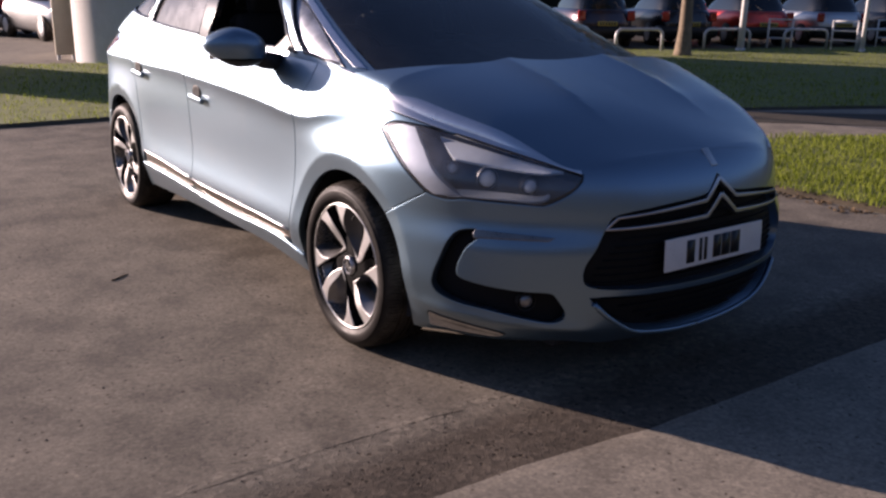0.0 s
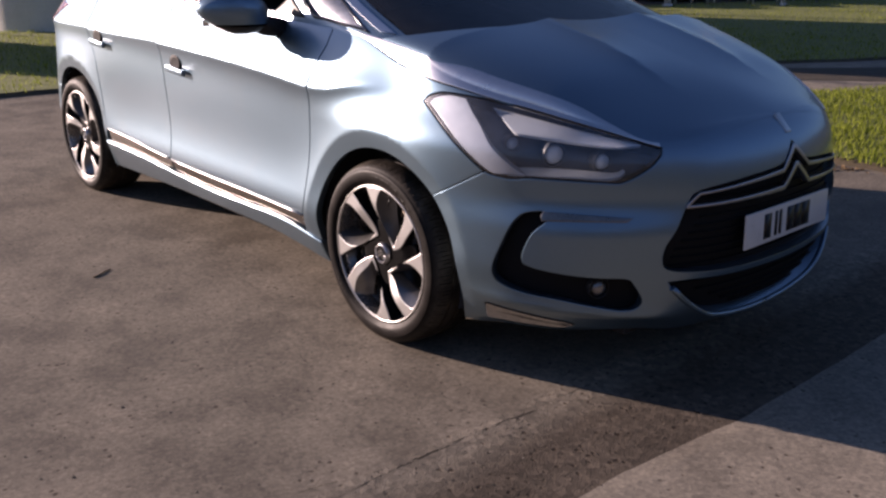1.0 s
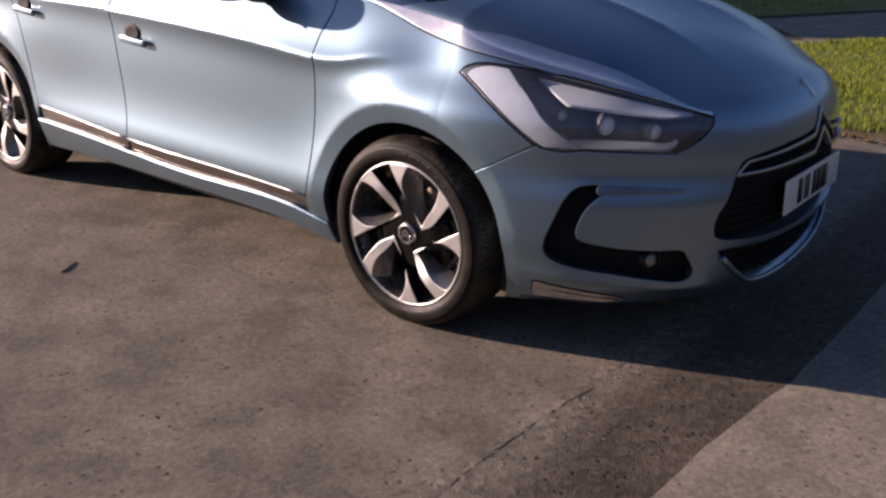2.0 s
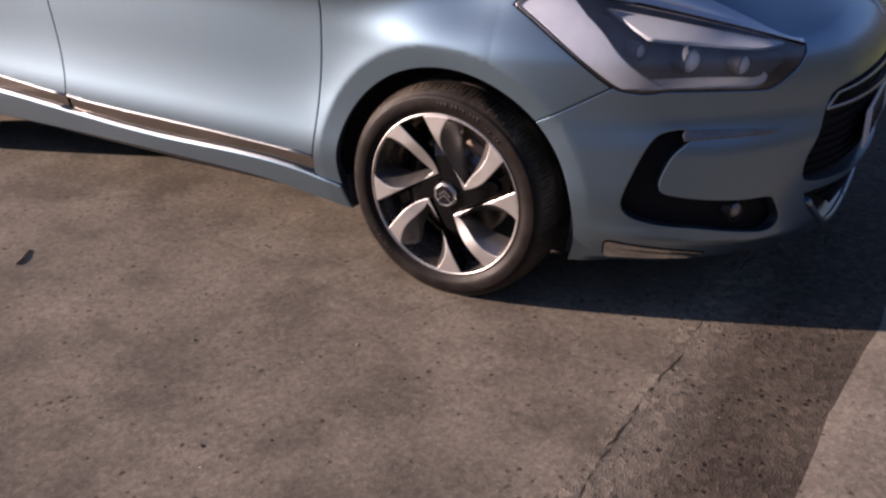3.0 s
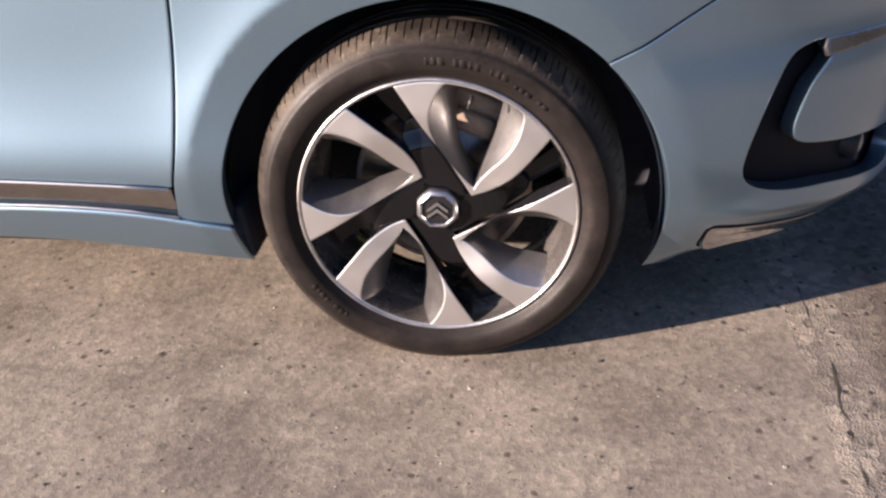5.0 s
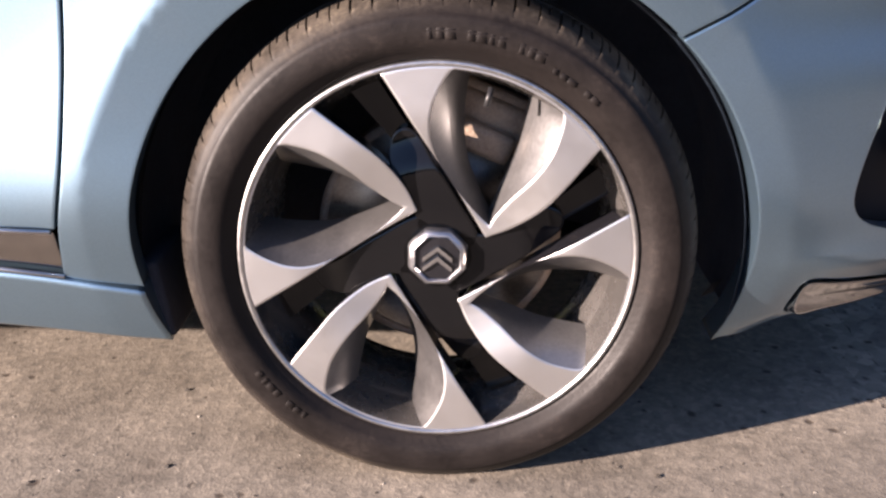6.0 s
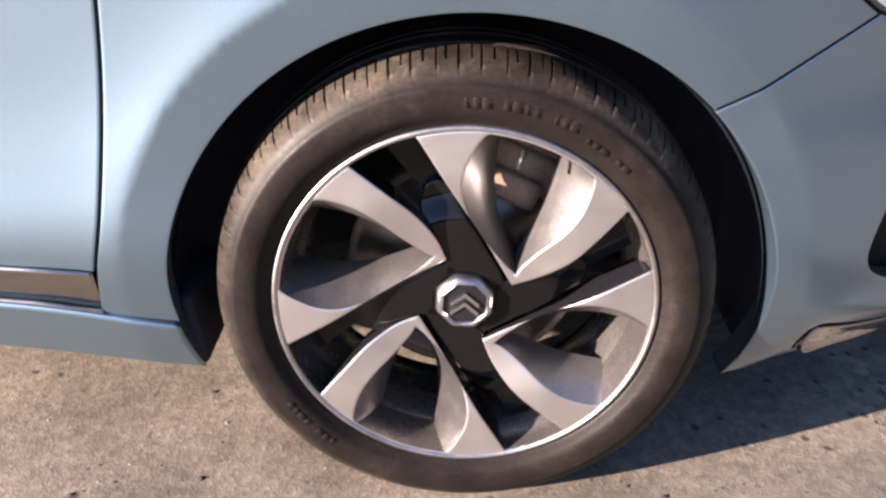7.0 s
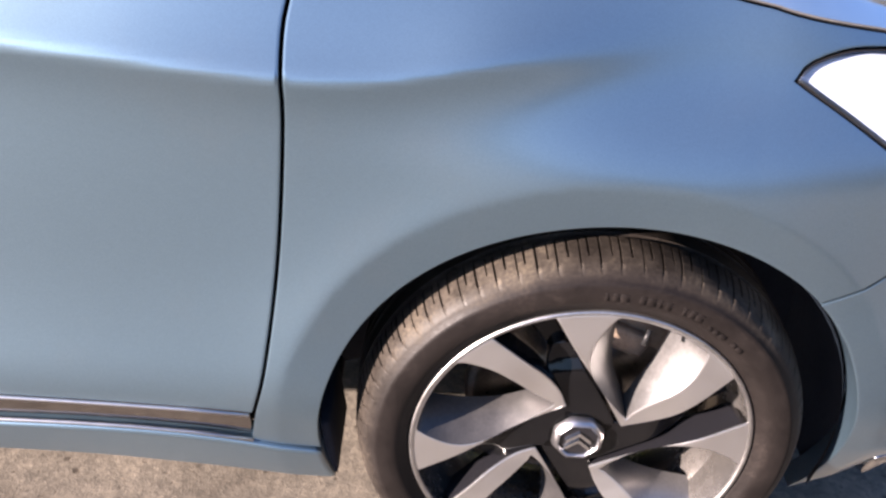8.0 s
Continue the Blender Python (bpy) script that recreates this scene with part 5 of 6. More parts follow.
def resampled(points, n):
    p = np.array(rounded(points, False, 0.004))
    d = np.r_[0, np.cumsum(np.linalg.norm(np.diff(p, axis=0), axis=1))]
    t = np.linspace(0, d[-1], n)
    return np.stack([np.interp(t, d, p[:, 0]), np.interp(t, d, p[:, 1])], 1)


def loft_walls(front, back, depth0, depth1, mids=4, belly=0.0, closed=True):
    """Walls between a loop on the spokes' face and one further in."""
    bm = bmesh.new()
    rows = []
    for k in range(mids + 1):
        t = k / mids
        ease = t + belly * math.sin(math.pi * t)
        p = front * (1 - ease) + back * ease
        y0 = face_y(np.hypot(front[:, 0], front[:, 1])) + depth0
        rows.append([bm.verts.new((x, y * (1 - t) + (depth1) * t, z)) for (x, z), y in zip(p, y0)])
    n = len(front)
    for a, b in zip(rows, rows[1:]):
        for i in range(n if closed else n - 1):
            bm.faces.new((a[i], a[(i + 1) % n], b[(i + 1) % n], b[i])).smooth = True
    bmesh.ops.recalc_face_normals(bm, faces=bm.faces)
    return bm


def turn_y(deg):
    """A turn in the wheel's plane, from +x towards +z."""
    return Matrix.Rotation(radians(-deg), 4, "Y")


def build_wheel():
    wheel = new("wheel")
    wheel.location = (HUB_X, HUB_Y, HUB_Z)
    part("tyre", tyre_mesh(), TYRE, wheel, "low-profile black tyre with dusty shoulder")
    # raised lettering on the wall, too worn to read: plain bars
    text = bmesh.new()
    for a0, count, r in ((93, 12, 0.2760), (62, 6, 0.2690), (232, 9, 0.2745)):
        for k in range(count):
            if k % 5 == 3:
                continue
            tall = 0.012 if count == 12 else 0.010 if r > 0.272 else 0.007
            bar = soft_box(tall, 0.0004, 0.0052 + 0.003 * (k % 3), (r, -0.0322, 0), 0.0005, 1)
            bmesh.ops.transform(bar, matrix=turn_y(a0 - k * 2.4), verts=bar.verts)
            text = join(text, bar)
    tagged(part("wall_lettering", text, TYRE, wheel), kind="stuff")
    lip = lathe([(0.2440, 0.000), (0.2458, -0.010), (0.2455, -0.0190), (0.2438, -0.0218), (0.2412, -0.0222), (0.2388, -0.0212), (0.2376, -0.0170)], 128)
    rim = part("rim", lip, RIM_EDGE, wheel, "machined silver rim edge")
    part("barrel", lathe([(0.2378, -0.0175), (0.2365, -0.004), (0.2345, 0.012), (0.2290, 0.018), (0.2275, 0.030), (0.2235, 0.034), (0.2225, 0.050), (0.2180, 0.056), (0.2170, 0.075), (0.2150, 0.079), (0.2150, 0.120), (0.2230, 0.150), (0.2400, 0.172), (0.2440, 0.184)], 96), BARREL, wheel, "dusty metal barrel")
    rim_arc = circle_pts(R_IN, 38.5, 107.0, 24)
    vee = outline(V_RIGHT, rim_arc, V_LEFT, step=0.006)
    win = outline(W_RIGHT[::-1][::-1], W_LEFT, circle_pts(R_IN, 86.5, 54.5, 14), step=0.006)
    # keep a thin web of rim between window and tyre
    win = win * np.minimum(1, 0.2355 / np.maximum(np.hypot(win[:, 0], win[:, 1]), 1e-9))[:, None]
    face = skin(on_face, vee, (win,), step=0.009, thick=0.003, gap=0.0, edge=0.0012)
    held = lambda p, r: p * np.minimum(1, r / np.hypot(p[:, 0], p[:, 1]))[:, None]
    # the unlit well side gets a darker paint, so its shade is coloured in
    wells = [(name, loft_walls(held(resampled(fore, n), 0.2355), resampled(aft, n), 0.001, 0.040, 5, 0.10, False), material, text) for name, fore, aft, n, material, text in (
        ("well_lit_side", W_RIGHT, B_RIGHT, 26, ALLOY_PAINT, "silver grey scoop"), ("well_shaded_side", W_LEFT, B_LEFT, 30, WELL_SHADE, "well side in dark grey for shade"),
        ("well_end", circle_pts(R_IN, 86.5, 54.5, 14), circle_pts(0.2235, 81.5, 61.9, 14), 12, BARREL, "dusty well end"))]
    o_loop = np.concatenate([resampled(V_RIGHT, 20)[:-1], resampled(circle_pts(R_IN, 38.5, 107.0, 24), 16)[:-1], resampled(V_LEFT, 20)[:-1]])
    c = o_loop.mean(0)
    i_loop = c + (o_loop - c) * 0.93
    i_loop = i_loop * np.minimum(1, 0.226 / np.hypot(i_loop[:, 0], i_loop[:, 1]))[:, None]
    outer = loft_walls(o_loop, i_loop, 0.001, 0.036, 3, -0.08)
    for k in range(4):
        m = turn_y(90 * k)
        r = np.array(m.to_3x3())
        p, f, n = face
        spoke = sheet("spoke", (p @ r.T, f, n @ r.T), ALLOY, wheel, "machined silver twin spoke")
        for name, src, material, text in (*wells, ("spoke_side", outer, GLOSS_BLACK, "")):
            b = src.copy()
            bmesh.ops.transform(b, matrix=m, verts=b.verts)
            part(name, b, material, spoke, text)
        # black arm in the gap between two twin spokes
        arm_rim = outline(rounded([(0.050, 0.020), (0.022, 0.074), (-0.006, 0.118), (-0.026, 0.148), (-0.044, 0.156), (-0.058, 0.146), (-0.064, 0.124), (-0.054, 0.096), (-0.030, 0.062), (-0.026, 0.028), (0.01, 0.0)], True, 0.006)[:-1])
        top = skin(lambda x, z: np.stack([x, 0.004 + 0.016 * smooth(0.10, 0.16, np.hypot(x, z)), z], -1), arm_rim, step=0.012, thick=0.028, edge=0.004, gap=0)
        p, f, n = top
        sheet("black_arm", (p @ r.T, f, n @ r.T), ARM_BLACK, wheel, "gloss black arm")
        web = [(-0.030, 0.140), (-0.060, 0.138), (-0.110, 0.195), (-0.078, 0.212)]
        wb = bmesh.new()
        lo = [wb.verts.new((x, 0.036, z)) for x, z in web]
        hi = [wb.verts.new((x, 0.060, z)) for x, z in web]
        wb.faces.new(lo)
        wb.faces.new(hi[::-1])
        for i in range(4):
            wb.faces.new((lo[i], lo[(i + 1) % 4], hi[(i + 1) % 4], hi[i]))
        bmesh.ops.recalc_face_normals(wb, faces=wb.faces)
        bmesh.ops.transform(wb, matrix=m, verts=wb.verts)
        part("arm_web", wb, ARM_BLACK, wheel)
    part("hub", lathe([(0.001, 0.004), (0.042, 0.004), (0.047, 0.009), (0.052, 0.024), (0.055, 0.045), (0.001, 0.045)], 48), ARM_BLACK, wheel)
    # centre cap: eight-sided bright ring, dark disc, two plain chevrons
    cap = lathe([(0.0300, -0.006), (0.0308, -0.0095), (0.0325, -0.0105), (0.0362, -0.0085), (0.0395, -0.002), (0.0400, 0.004)], 8)
    bmesh.ops.transform(cap, matrix=turn_y(22.5), verts=cap.verts)
    bmesh.ops.bevel(cap, geom=[e for e in cap.edges if not e.is_boundary], offset=0.0012, segments=2, affect="EDGES")
    cap_ob = part("centre_cap", cap, CHEVRON, wheel, "eight-sided bright centre cap")
    part("cap_disc", lathe([(0.0005, -0.0058), (0.027, -0.0062), (0.0305, -0.0055), (0.0310, -0.002)], 40), GLOSS_BLACK, cap_ob)
    for dz in (-0.0085, 0.0045):
        chev = bmesh.new()
        line = [(-0.0195, -0.0075), (0.0, 0.0085), (0.0195, -0.0075), (0.0195, -0.0015 - 0.012), (0.0, 0.0020), (-0.0195, -0.0135)]
        lo = [chev.verts.new((x, -0.0058, z + dz + 0.003)) for x, z in line]
        hi = [chev.verts.new((x * 0.94, -0.0098, (z + 0.001) * 0.94 + dz + 0.003)) for x, z in line]
        for i in range(6):
            chev.faces.new((lo[i], lo[(i + 1) % 6], hi[(i + 1) % 6], hi[i]))
        chev.faces.new((hi[0], hi[1], hi[4], hi[5]))
        chev.faces.new((hi[1], hi[2], hi[3], hi[4]))
        bmesh.ops.recalc_face_normals(chev, faces=chev.faces)
        part("chevron", chev, CHROME, cap_ob)
    # brake
    disc = part("brake_disc", lathe([(0.066, 0.070), (0.080, 0.078), (0.082, 0.092), (0.151, 0.092)], 72), IRON, wheel, "bright brake disc")
    part("disc_edge", lathe([(0.1505, 0.0905), (0.1600, 0.0905), (0.1620, 0.094), (0.1620, 0.118), (0.1590, 0.120), (0.08, 0.120)], 72), RUST, disc, "rusty disc edge")
    cal = bmesh.new()
    cal = join(cal, soft_box(0.060, 0.085, 0.150, (0.165, 0.125, 0.0), 0.014, 3), soft_box(0.035, 0.030, 0.190, (0.188, 0.105, 0.0), 0.008, 2), soft_box(0.040, 0.024, 0.080, (0.140, 0.078, 0.0), 0.010, 2))
    bmesh.ops.transform(cal, matrix=turn_y(68), verts=cal.verts)
    part("brake_caliper", cal, RUST, wheel, "rusty brake caliper")
    valve = tube([(0.0, -0.012, 0.222), (0.0, -0.018, 0.200)], 0.0035, 8)
    bmesh.ops.transform(valve, matrix=turn_y(-15), verts=valve.verts)
    part("valve", valve, PLASTIC, wheel)
    return wheel


def under(ob, top):
    ob.parent = top
    return ob


first_wheel = under(build_wheel(), car)
first_wheel.rotation_euler = (0, radians(1.5), 0)
under(copy_thing(first_wheel, pose(HUB_X - WHEELBASE, HUB_Y - 0.004, HUB_Z, 0, -31, 0)), car)
under(copy_thing(first_wheel, pose(HUB_X, -HUB_Y, HUB_Z, 0, 0, 180)), car)
under(copy_thing(first_wheel, pose(HUB_X - WHEELBASE, -HUB_Y, HUB_Z, 0, 0, 180)), car)


# ---- the place ----
def flat(name, points, z, material, label, category, side=None):
    """A level sheet of ground; its edge goes down into the ground below."""
    bm = bmesh.new()
    top = [bm.verts.new((x, y, z)) for x, y in points]
    face = bm.faces.new(top)
    face.normal_update()
    if face.normal.z < 0:
        face.normal_flip()
    if z > 0:
        wide = shrunk(np.array(points, float), -(max(0.04, 28 * z) if z < 0.01 else 2.2 * z))
        if area2(np.array(points, float)) < 0:
            wide = wide[::-1]
        low = [bm.verts.new((x, y, -0.0004 if z < 0.01 else -0.004)) for x, y in wide]
        for i in range(len(points)):
            j = (i + 1) % len(points)
            bm.faces.new((top[i], top[j], low[j], low[i])).material_index = 1 if side else 0
        bmesh.ops.recalc_face_normals(bm, faces=bm.faces)
    ob = part(name, bm, material)
    if side:
        ob.data.materials.append(side)
    return tagged(ob, label, category, "", "structure")


def ragged(points, step, wild, seed):
    """An outline with small random steps sideways."""
    rng = np.random.RandomState(seed)
    p, out = [np.array(q, float) for q in points], []
    for a, b in zip(p, p[1:] + p[:1]):
        k = max(1, int(np.linalg.norm(b - a) / step))
        n = np.array([-(b - a)[1], (b - a)[0]]) / np.linalg.norm(b - a)
        w = np.cumsum(rng.uniform(-1, 1, k + 1)) * 0.35
        w -= np.linspace(w[0], w[-1], k + 1)
        out += [tuple(a + (b - a) * i / k + n * wild * np.clip(w[i], -1, 1)) for i in range(k)]
    return out


flat("ground", [(-300, -300), (300, -300), (300, 300), (-300, 300)], 0.0, ASPHALT, "worn grey-brown tarmac of a car park", "ground")
# a trench filled with coarser, darker tarmac
TRENCH = ragged([(0.692, -7.0), (0.695, -1.4), (0.712, -0.9), (0.745, 4.0), (1.45, 4.0), (1.40, -0.45), (1.40, -7.0)], 0.04, 0.010, 3)
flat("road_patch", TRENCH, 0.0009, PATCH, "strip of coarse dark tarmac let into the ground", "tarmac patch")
flat("ground_slab", ragged([(1.11, -9.0), (1.155, -1.3), (1.165, -0.95), (1.19, -0.7), (1.22, -0.45), (1.27, 2.6), (9.0, 2.6), (9.0, -9.0)], 0.05, 0.008, 9), 0.0030, PALE, "paler worn tarmac beyond the dark strip", "tarmac")


def crack(points, wide, seed):
    rng = np.random.RandomState(seed)
    p = np.array(rounded(points, False, 0.02))
    d = np.gradient(p, axis=0)
    n = np.stack([-d[:, 1], d[:, 0]], 1) / np.linalg.norm(d, axis=1, keepdims=True)
    drift = np.cumsum(rng.normal(0, 0.0022, len(p)))
    drift -= np.linspace(drift[0], drift[-1], len(p))
    w = wide * np.clip(0.30 + 1.3 * np.convolve(rng.normal(0, 1, len(p) + 8), np.ones(9) / 9, "valid") + rng.normal(0, 0.25, len(p)), 0.02, 1.6)
    bm = bmesh.new()
    a = [bm.verts.new((*(q + m * (s + v)), 0.0015)) for q, m, s, v in zip(p, n, drift, w)]
    b = [bm.verts.new((*(q + m * (s - v)), 0.0015)) for q, m, s, v in zip(p, n, drift, w)]
    for i in range(len(p) - 1):
        bm.faces.new((a[i], b[i], b[i + 1], a[i + 1]))
    bmesh.ops.recalc_face_normals(bm, faces=bm.faces)
    return bm


tagged(part("crack", crack([(0.70, -2.4), (0.705, -1.6), (0.709, -1.25), (0.719, -1.0), (0.729, -0.87), (0.735, -0.6), (0.75, -0.2)], 0.0034, 5), CRACK), "dark open joint along the tarmac strip", "crack", "", "structure")
tagged(part("crack", crack([(0.60, -1.75), (0.685, -1.42), (0.71, -1.2)], 0.0018, 8), CRACK), "thin branching crack in worn tarmac", "crack", "", "structure")

# grit: loose chips strewn over the tarmac
def strewn(count, seed, size, box, z=0.0):
    rng = np.random.RandomState(seed)
    verts, faces = [], []
    for _ in range(count):
        x, y = rng.uniform(box[0], box[1]), rng.uniform(box[2], box[3])
        r = size * math.exp(rng.normal(0, 0.45))
        t = rng.uniform(0, 2 * math.pi)
        base = len(verts)
        for k in range(5):
            a = t + 2 * math.pi * k / 5
            q = r * rng.uniform(0.7, 1.25)
            verts.append((x + q * math.cos(a), y + q * math.sin(a) * 0.8, z))
        for k in range(5):
            a = t + 2 * math.pi * (k + 0.3) / 5
            q = r * rng.uniform(0.3, 0.7)
            verts.append((x + q * math.cos(a), y + q * math.sin(a) * 0.8, z + r * rng.uniform(0.15, 0.40)))
        faces += [(base + k, base + (k + 1) % 5, base + 5 + (k + 1) % 5, base + 5 + k) for k in range(5)] + [tuple(base + 5 + k for k in range(5))]
    return verts, faces


def raw(name, verts, faces, material, label, category, kind="stuff"):
    me = bpy.data.meshes.new(name)
    me.from_pydata(verts, [], faces)
    me.materials.append(material)
    return tagged(new(name, me), label, category, "", kind)


v1, f1 = strewn(520, 11, 0.0017, (-1.2, 1.3, -1.95, -0.75))
raw("grit", v1, f1, STONE, "loose pale and dark stone chips on tarmac", "grit")
v2, f2 = strewn(230, 12, 0.0040, (-3.0, 2.2, -3.2, -0.3))
raw("grit", v2, f2, CRUMB, "scattered dark crumbs of dirt and tarmac", "grit")
v3, f3 = strewn(260, 13, 0.0028, (0.74, 1.13, -2.2, -0.3), 0.0009)
raw("grit", v3, f3, CRUMB, "gritty stone chips in the dark tarmac strip", "grit")
v4, f4 = strewn(330, 14, 0.0021, (-0.75, 0.5, -1.5, -0.86))
raw("grit", v4, f4, CRUMB, "fine dark grit beside the front wheel", "grit")
tagged(part("twig", tube([(-1.262, -1.445, 0.002), (-1.268, -1.425, 0.003), (-1.285, -1.40, 0.004), (-1.305, -1.375, 0.003), (-1.315, -1.352, 0.002)], 0.005, 6, True, 0.002), BARK), "short dark twig lying on tarmac", "twig")

# dead leaves gathered along the turf's edge
rng = np.random.RandomState(41)
verts, faces = [], []
for _ in range(420):
    x = rng.uniform(-2.9, 3.4)
    y = 3.04 + 0.035 * max(0, x) - abs(rng.normal(0, 0.07)) + 0.06 * noise.noise(Vector((x * 3, 0, 0)))
    a, r = rng.uniform(0, 6.28), rng.uniform(0.012, 0.034)
    c, d, n = math.cos(a), math.sin(a), len(verts)
    for u, v, h in ((-1, 0, 0.3), (-0.2, 0.45, 0.05), (0.5, 0.3, 0.4), (1, 0, 0.15), (0.4, -0.4, 0.35), (-0.3, -0.4, 0.0)):
        verts.append((x + r * (u * c - v * d), y + r * (u * d + v * c), 0.003 + r * h * rng.uniform(0.5, 1.3)))
    faces.append(tuple(range(n, n + 6)))
LEAVES = verts, faces

# lawns
ISLAND = [(-3.1, 3.12), (-0.7, 3.10), (0.1, 3.13), (4.0, 3.3), (16.0, 3.6), (16.0, 46.0), (15.5, 46.0), (-1.60, 6.20), (-2.15, 5.00), (-2.75, 3.95)]
LAWN = [(-6.55, -40.0), (-6.55, 1.0), (-5.9, 2.9), (-4.9, 4.3), (-3.75, 6.85), (-2.9, 8.8), (8.0, 34.0), (-8.0, 34.0), (-12.3, 14.0), (-13.4, 2.0), (-14.0, -40.0)]
flat("lawn_island", ragged(ISLAND, 0.12, 0.05, 4), 0.035, SOIL, "turf of an island beside the footpath", "lawn", EARTH)
flat("lawn", ragged(LAWN, 0.15, 0.06, 6), 0.035, SOIL, "wide mown lawn behind the car", "lawn", EARTH)
flat("footpath", [(-3.62, 6.80), (-2.78, 8.75), (8.2, 34.0), (11.5, 34.0), (-1.75, 6.15), (-2.3, 4.95), (-3.0, 3.6), (-5.6, 2.9), (-4.6, 4.3)], 0.006, PATH_TARMAC, "pale tarmac footpath between lawns", "footpath")

# the strip's dark tone paints a shadow band on the path
flat("path_shade_strip", ragged([(-3.3, 5.75), (-2.84, 6.16), (-2.22, 6.83), (-1.82, 7.19), (-1.45, 7.55), (-2.2, 8.6), (-2.9, 7.6), (-3.39, 6.98), (-3.75, 6.6)], 0.15, 0.03, 17), 0.012, SHADED_TARMAC, "dark strip laid in as a shadow across the footpath", "tarmac")
raw("leaf_litter", *LEAVES, LITTER, "brown dead leaves along the grass edge", "leaf litter")


def blades(outline_pts, count, seed, tall, near=None):
    rng = np.random.RandomState(seed)
    p = shrunk(np.array(outline_pts, float), -0.05)
    lo, hi = p.min(0), p.max(0)
    if near:
        lo, hi = np.maximum(lo, near[0]), np.minimum(hi, near[1])
    verts, faces = [], []
    q = rng.uniform(lo, hi, (count * 3, 2))
    q = q[inside(p, q)][:count]
    for x, y in q:
        clump = 0.5 + 0.5 * noise.noise(Vector((x * 1.7, y * 1.7, 0.3)))
        h = tall * (0.45 + 1.0 * clump) * rng.uniform(0.6, 1.2)
        a, lean = rng.uniform(0, 2 * math.pi), rng.uniform(0.2, 0.9) * h
        w = 0.002 + 0.003 * rng.rand() + h * 0.02
        dx, dy = math.cos(a), math.sin(a)
        lx, ly = math.cos(a + rng.uniform(-0.8, 0.8)) * lean, math.sin(a + rng.uniform(-0.8, 0.8)) * lean
        b = len(verts)
        verts += [(x - dy * w, y + dx * w, 0.03), (x + dy * w, y - dx * w, 0.03), (x + lx * 0.4 + dy * w * 0.7, y + ly * 0.4 - dx * w * 0.7, 0.03 + h * 0.65),
                  (x + lx * 0.4 - dy * w * 0.7, y + ly * 0.4 + dx * w * 0.7, 0.03 + h * 0.65), (x + lx, y + ly, 0.03 + h * 0.95)]
        faces += [(b, b + 1, b + 2, b + 3), (b + 3, b + 2, b + 4)]
    return verts, faces


for seed, (pts, count, tall, near, text) in enumerate((
        (ISLAND, 34000, 0.055, ((-3.2, 3.0), (3.5, 8.5)), "bright uneven grass blades of the island"),
        (ISLAND, 9000, 0.07, ((-3.0, 8.5), (12.0, 24.0)), "grass blades further along the island"),
        (LAWN, 34000, 0.05, ((-14.0, -5.0), (-2.0, 12.0)), "mown grass blades of the lawn"),
        (LAWN, 16000, 0.06, ((-13.5, 12.0), (4.0, 30.0)), "grass blades of the far lawn"))):
    v, f = blades(pts, count, 20 + seed, tall, near)
    raw("grass", v, f, GRASS, text, "grass")


# ---- behind the lawns ----
def hoop(x, y, turn, wide=1.28, tall=0.54):
    r = 0.16
    pts = [(-wide / 2, 0, -0.05), (-wide / 2, 0, tall - r)]
    pts += [(-wide / 2 + r - r * math.cos(a), 0, tall - r + r * math.sin(a)) for a in np.linspace(0.2, math.pi / 2, 6)]
    pts += [(wide / 2 - r + r * math.sin(a), 0, tall - r + r * math.cos(a)) for a in np.linspace(0, math.pi / 2, 7)]
    pts += [(wide / 2, 0, -0.05)]
    top = thing("hoop_barrier", "galvanised steel hoop barrier at the lawn's edge", "barrier", (x, y, 0.0), "hoop barriers")
    top.rotation_euler = (0, 0, turn)
    part("hoop_tube", tube(pts, 0.038, 12), GALV, top)
    for s in (-1, 1):
        part("foot_plate", soft_box(0.14, 0.14, 0.02, (s * wide / 2, 0, 0.01), 0.004), GALV, top)
    return top


# this sheet is toned dark for the shade beneath the parked cars
flat("car_park", [(-14.2, 12.0), (-8.6, 26.0), (-12.0, 33.0), (-40.0, 33.0), (-40.0, 12.0)], 0.004, SHADED_TARMAC, "tarmac of the parking row behind the lawn, darkened for the cars' shade", "tarmac")
first_hoop = hoop(-11.95, 13.95, radians(75))
for x, y, turn in ((-11.33, 16.45, 70), (-10.67, 18.80, 69), (-10.0, 21.2, 69)):
    copy_thing(first_hoop, pose(x, y, 0, 0, 0, turn))


def gate(x, y, turn):
    top = thing("handrail_frame", "pale tubular handrail frame beside parked cars", "railing", (x, y, 0), "handrail frames")
    top.rotation_euler = (0, 0, turn)
    for s in (-0.30, 0.30):
        part("post", tube([(s, 0, -0.05), (s, 0, 0.78)], 0.026, 10), WHITE_POLE, top)
    for z in (0.28, 0.52, 0.76):
        part("rail", tube([(-0.30, 0, z), (0.30, 0, z)], 0.020, 10), WHITE_POLE, top)
    return top


first_gate = gate(-10.05, 19.55, radians(25))
copy_thing(first_gate, pose(-11.5, 18.9, 0, 0, 0, 25))
copy_thing(first_gate, pose(-10.6, 22.6, 0, 0, 0, 68))


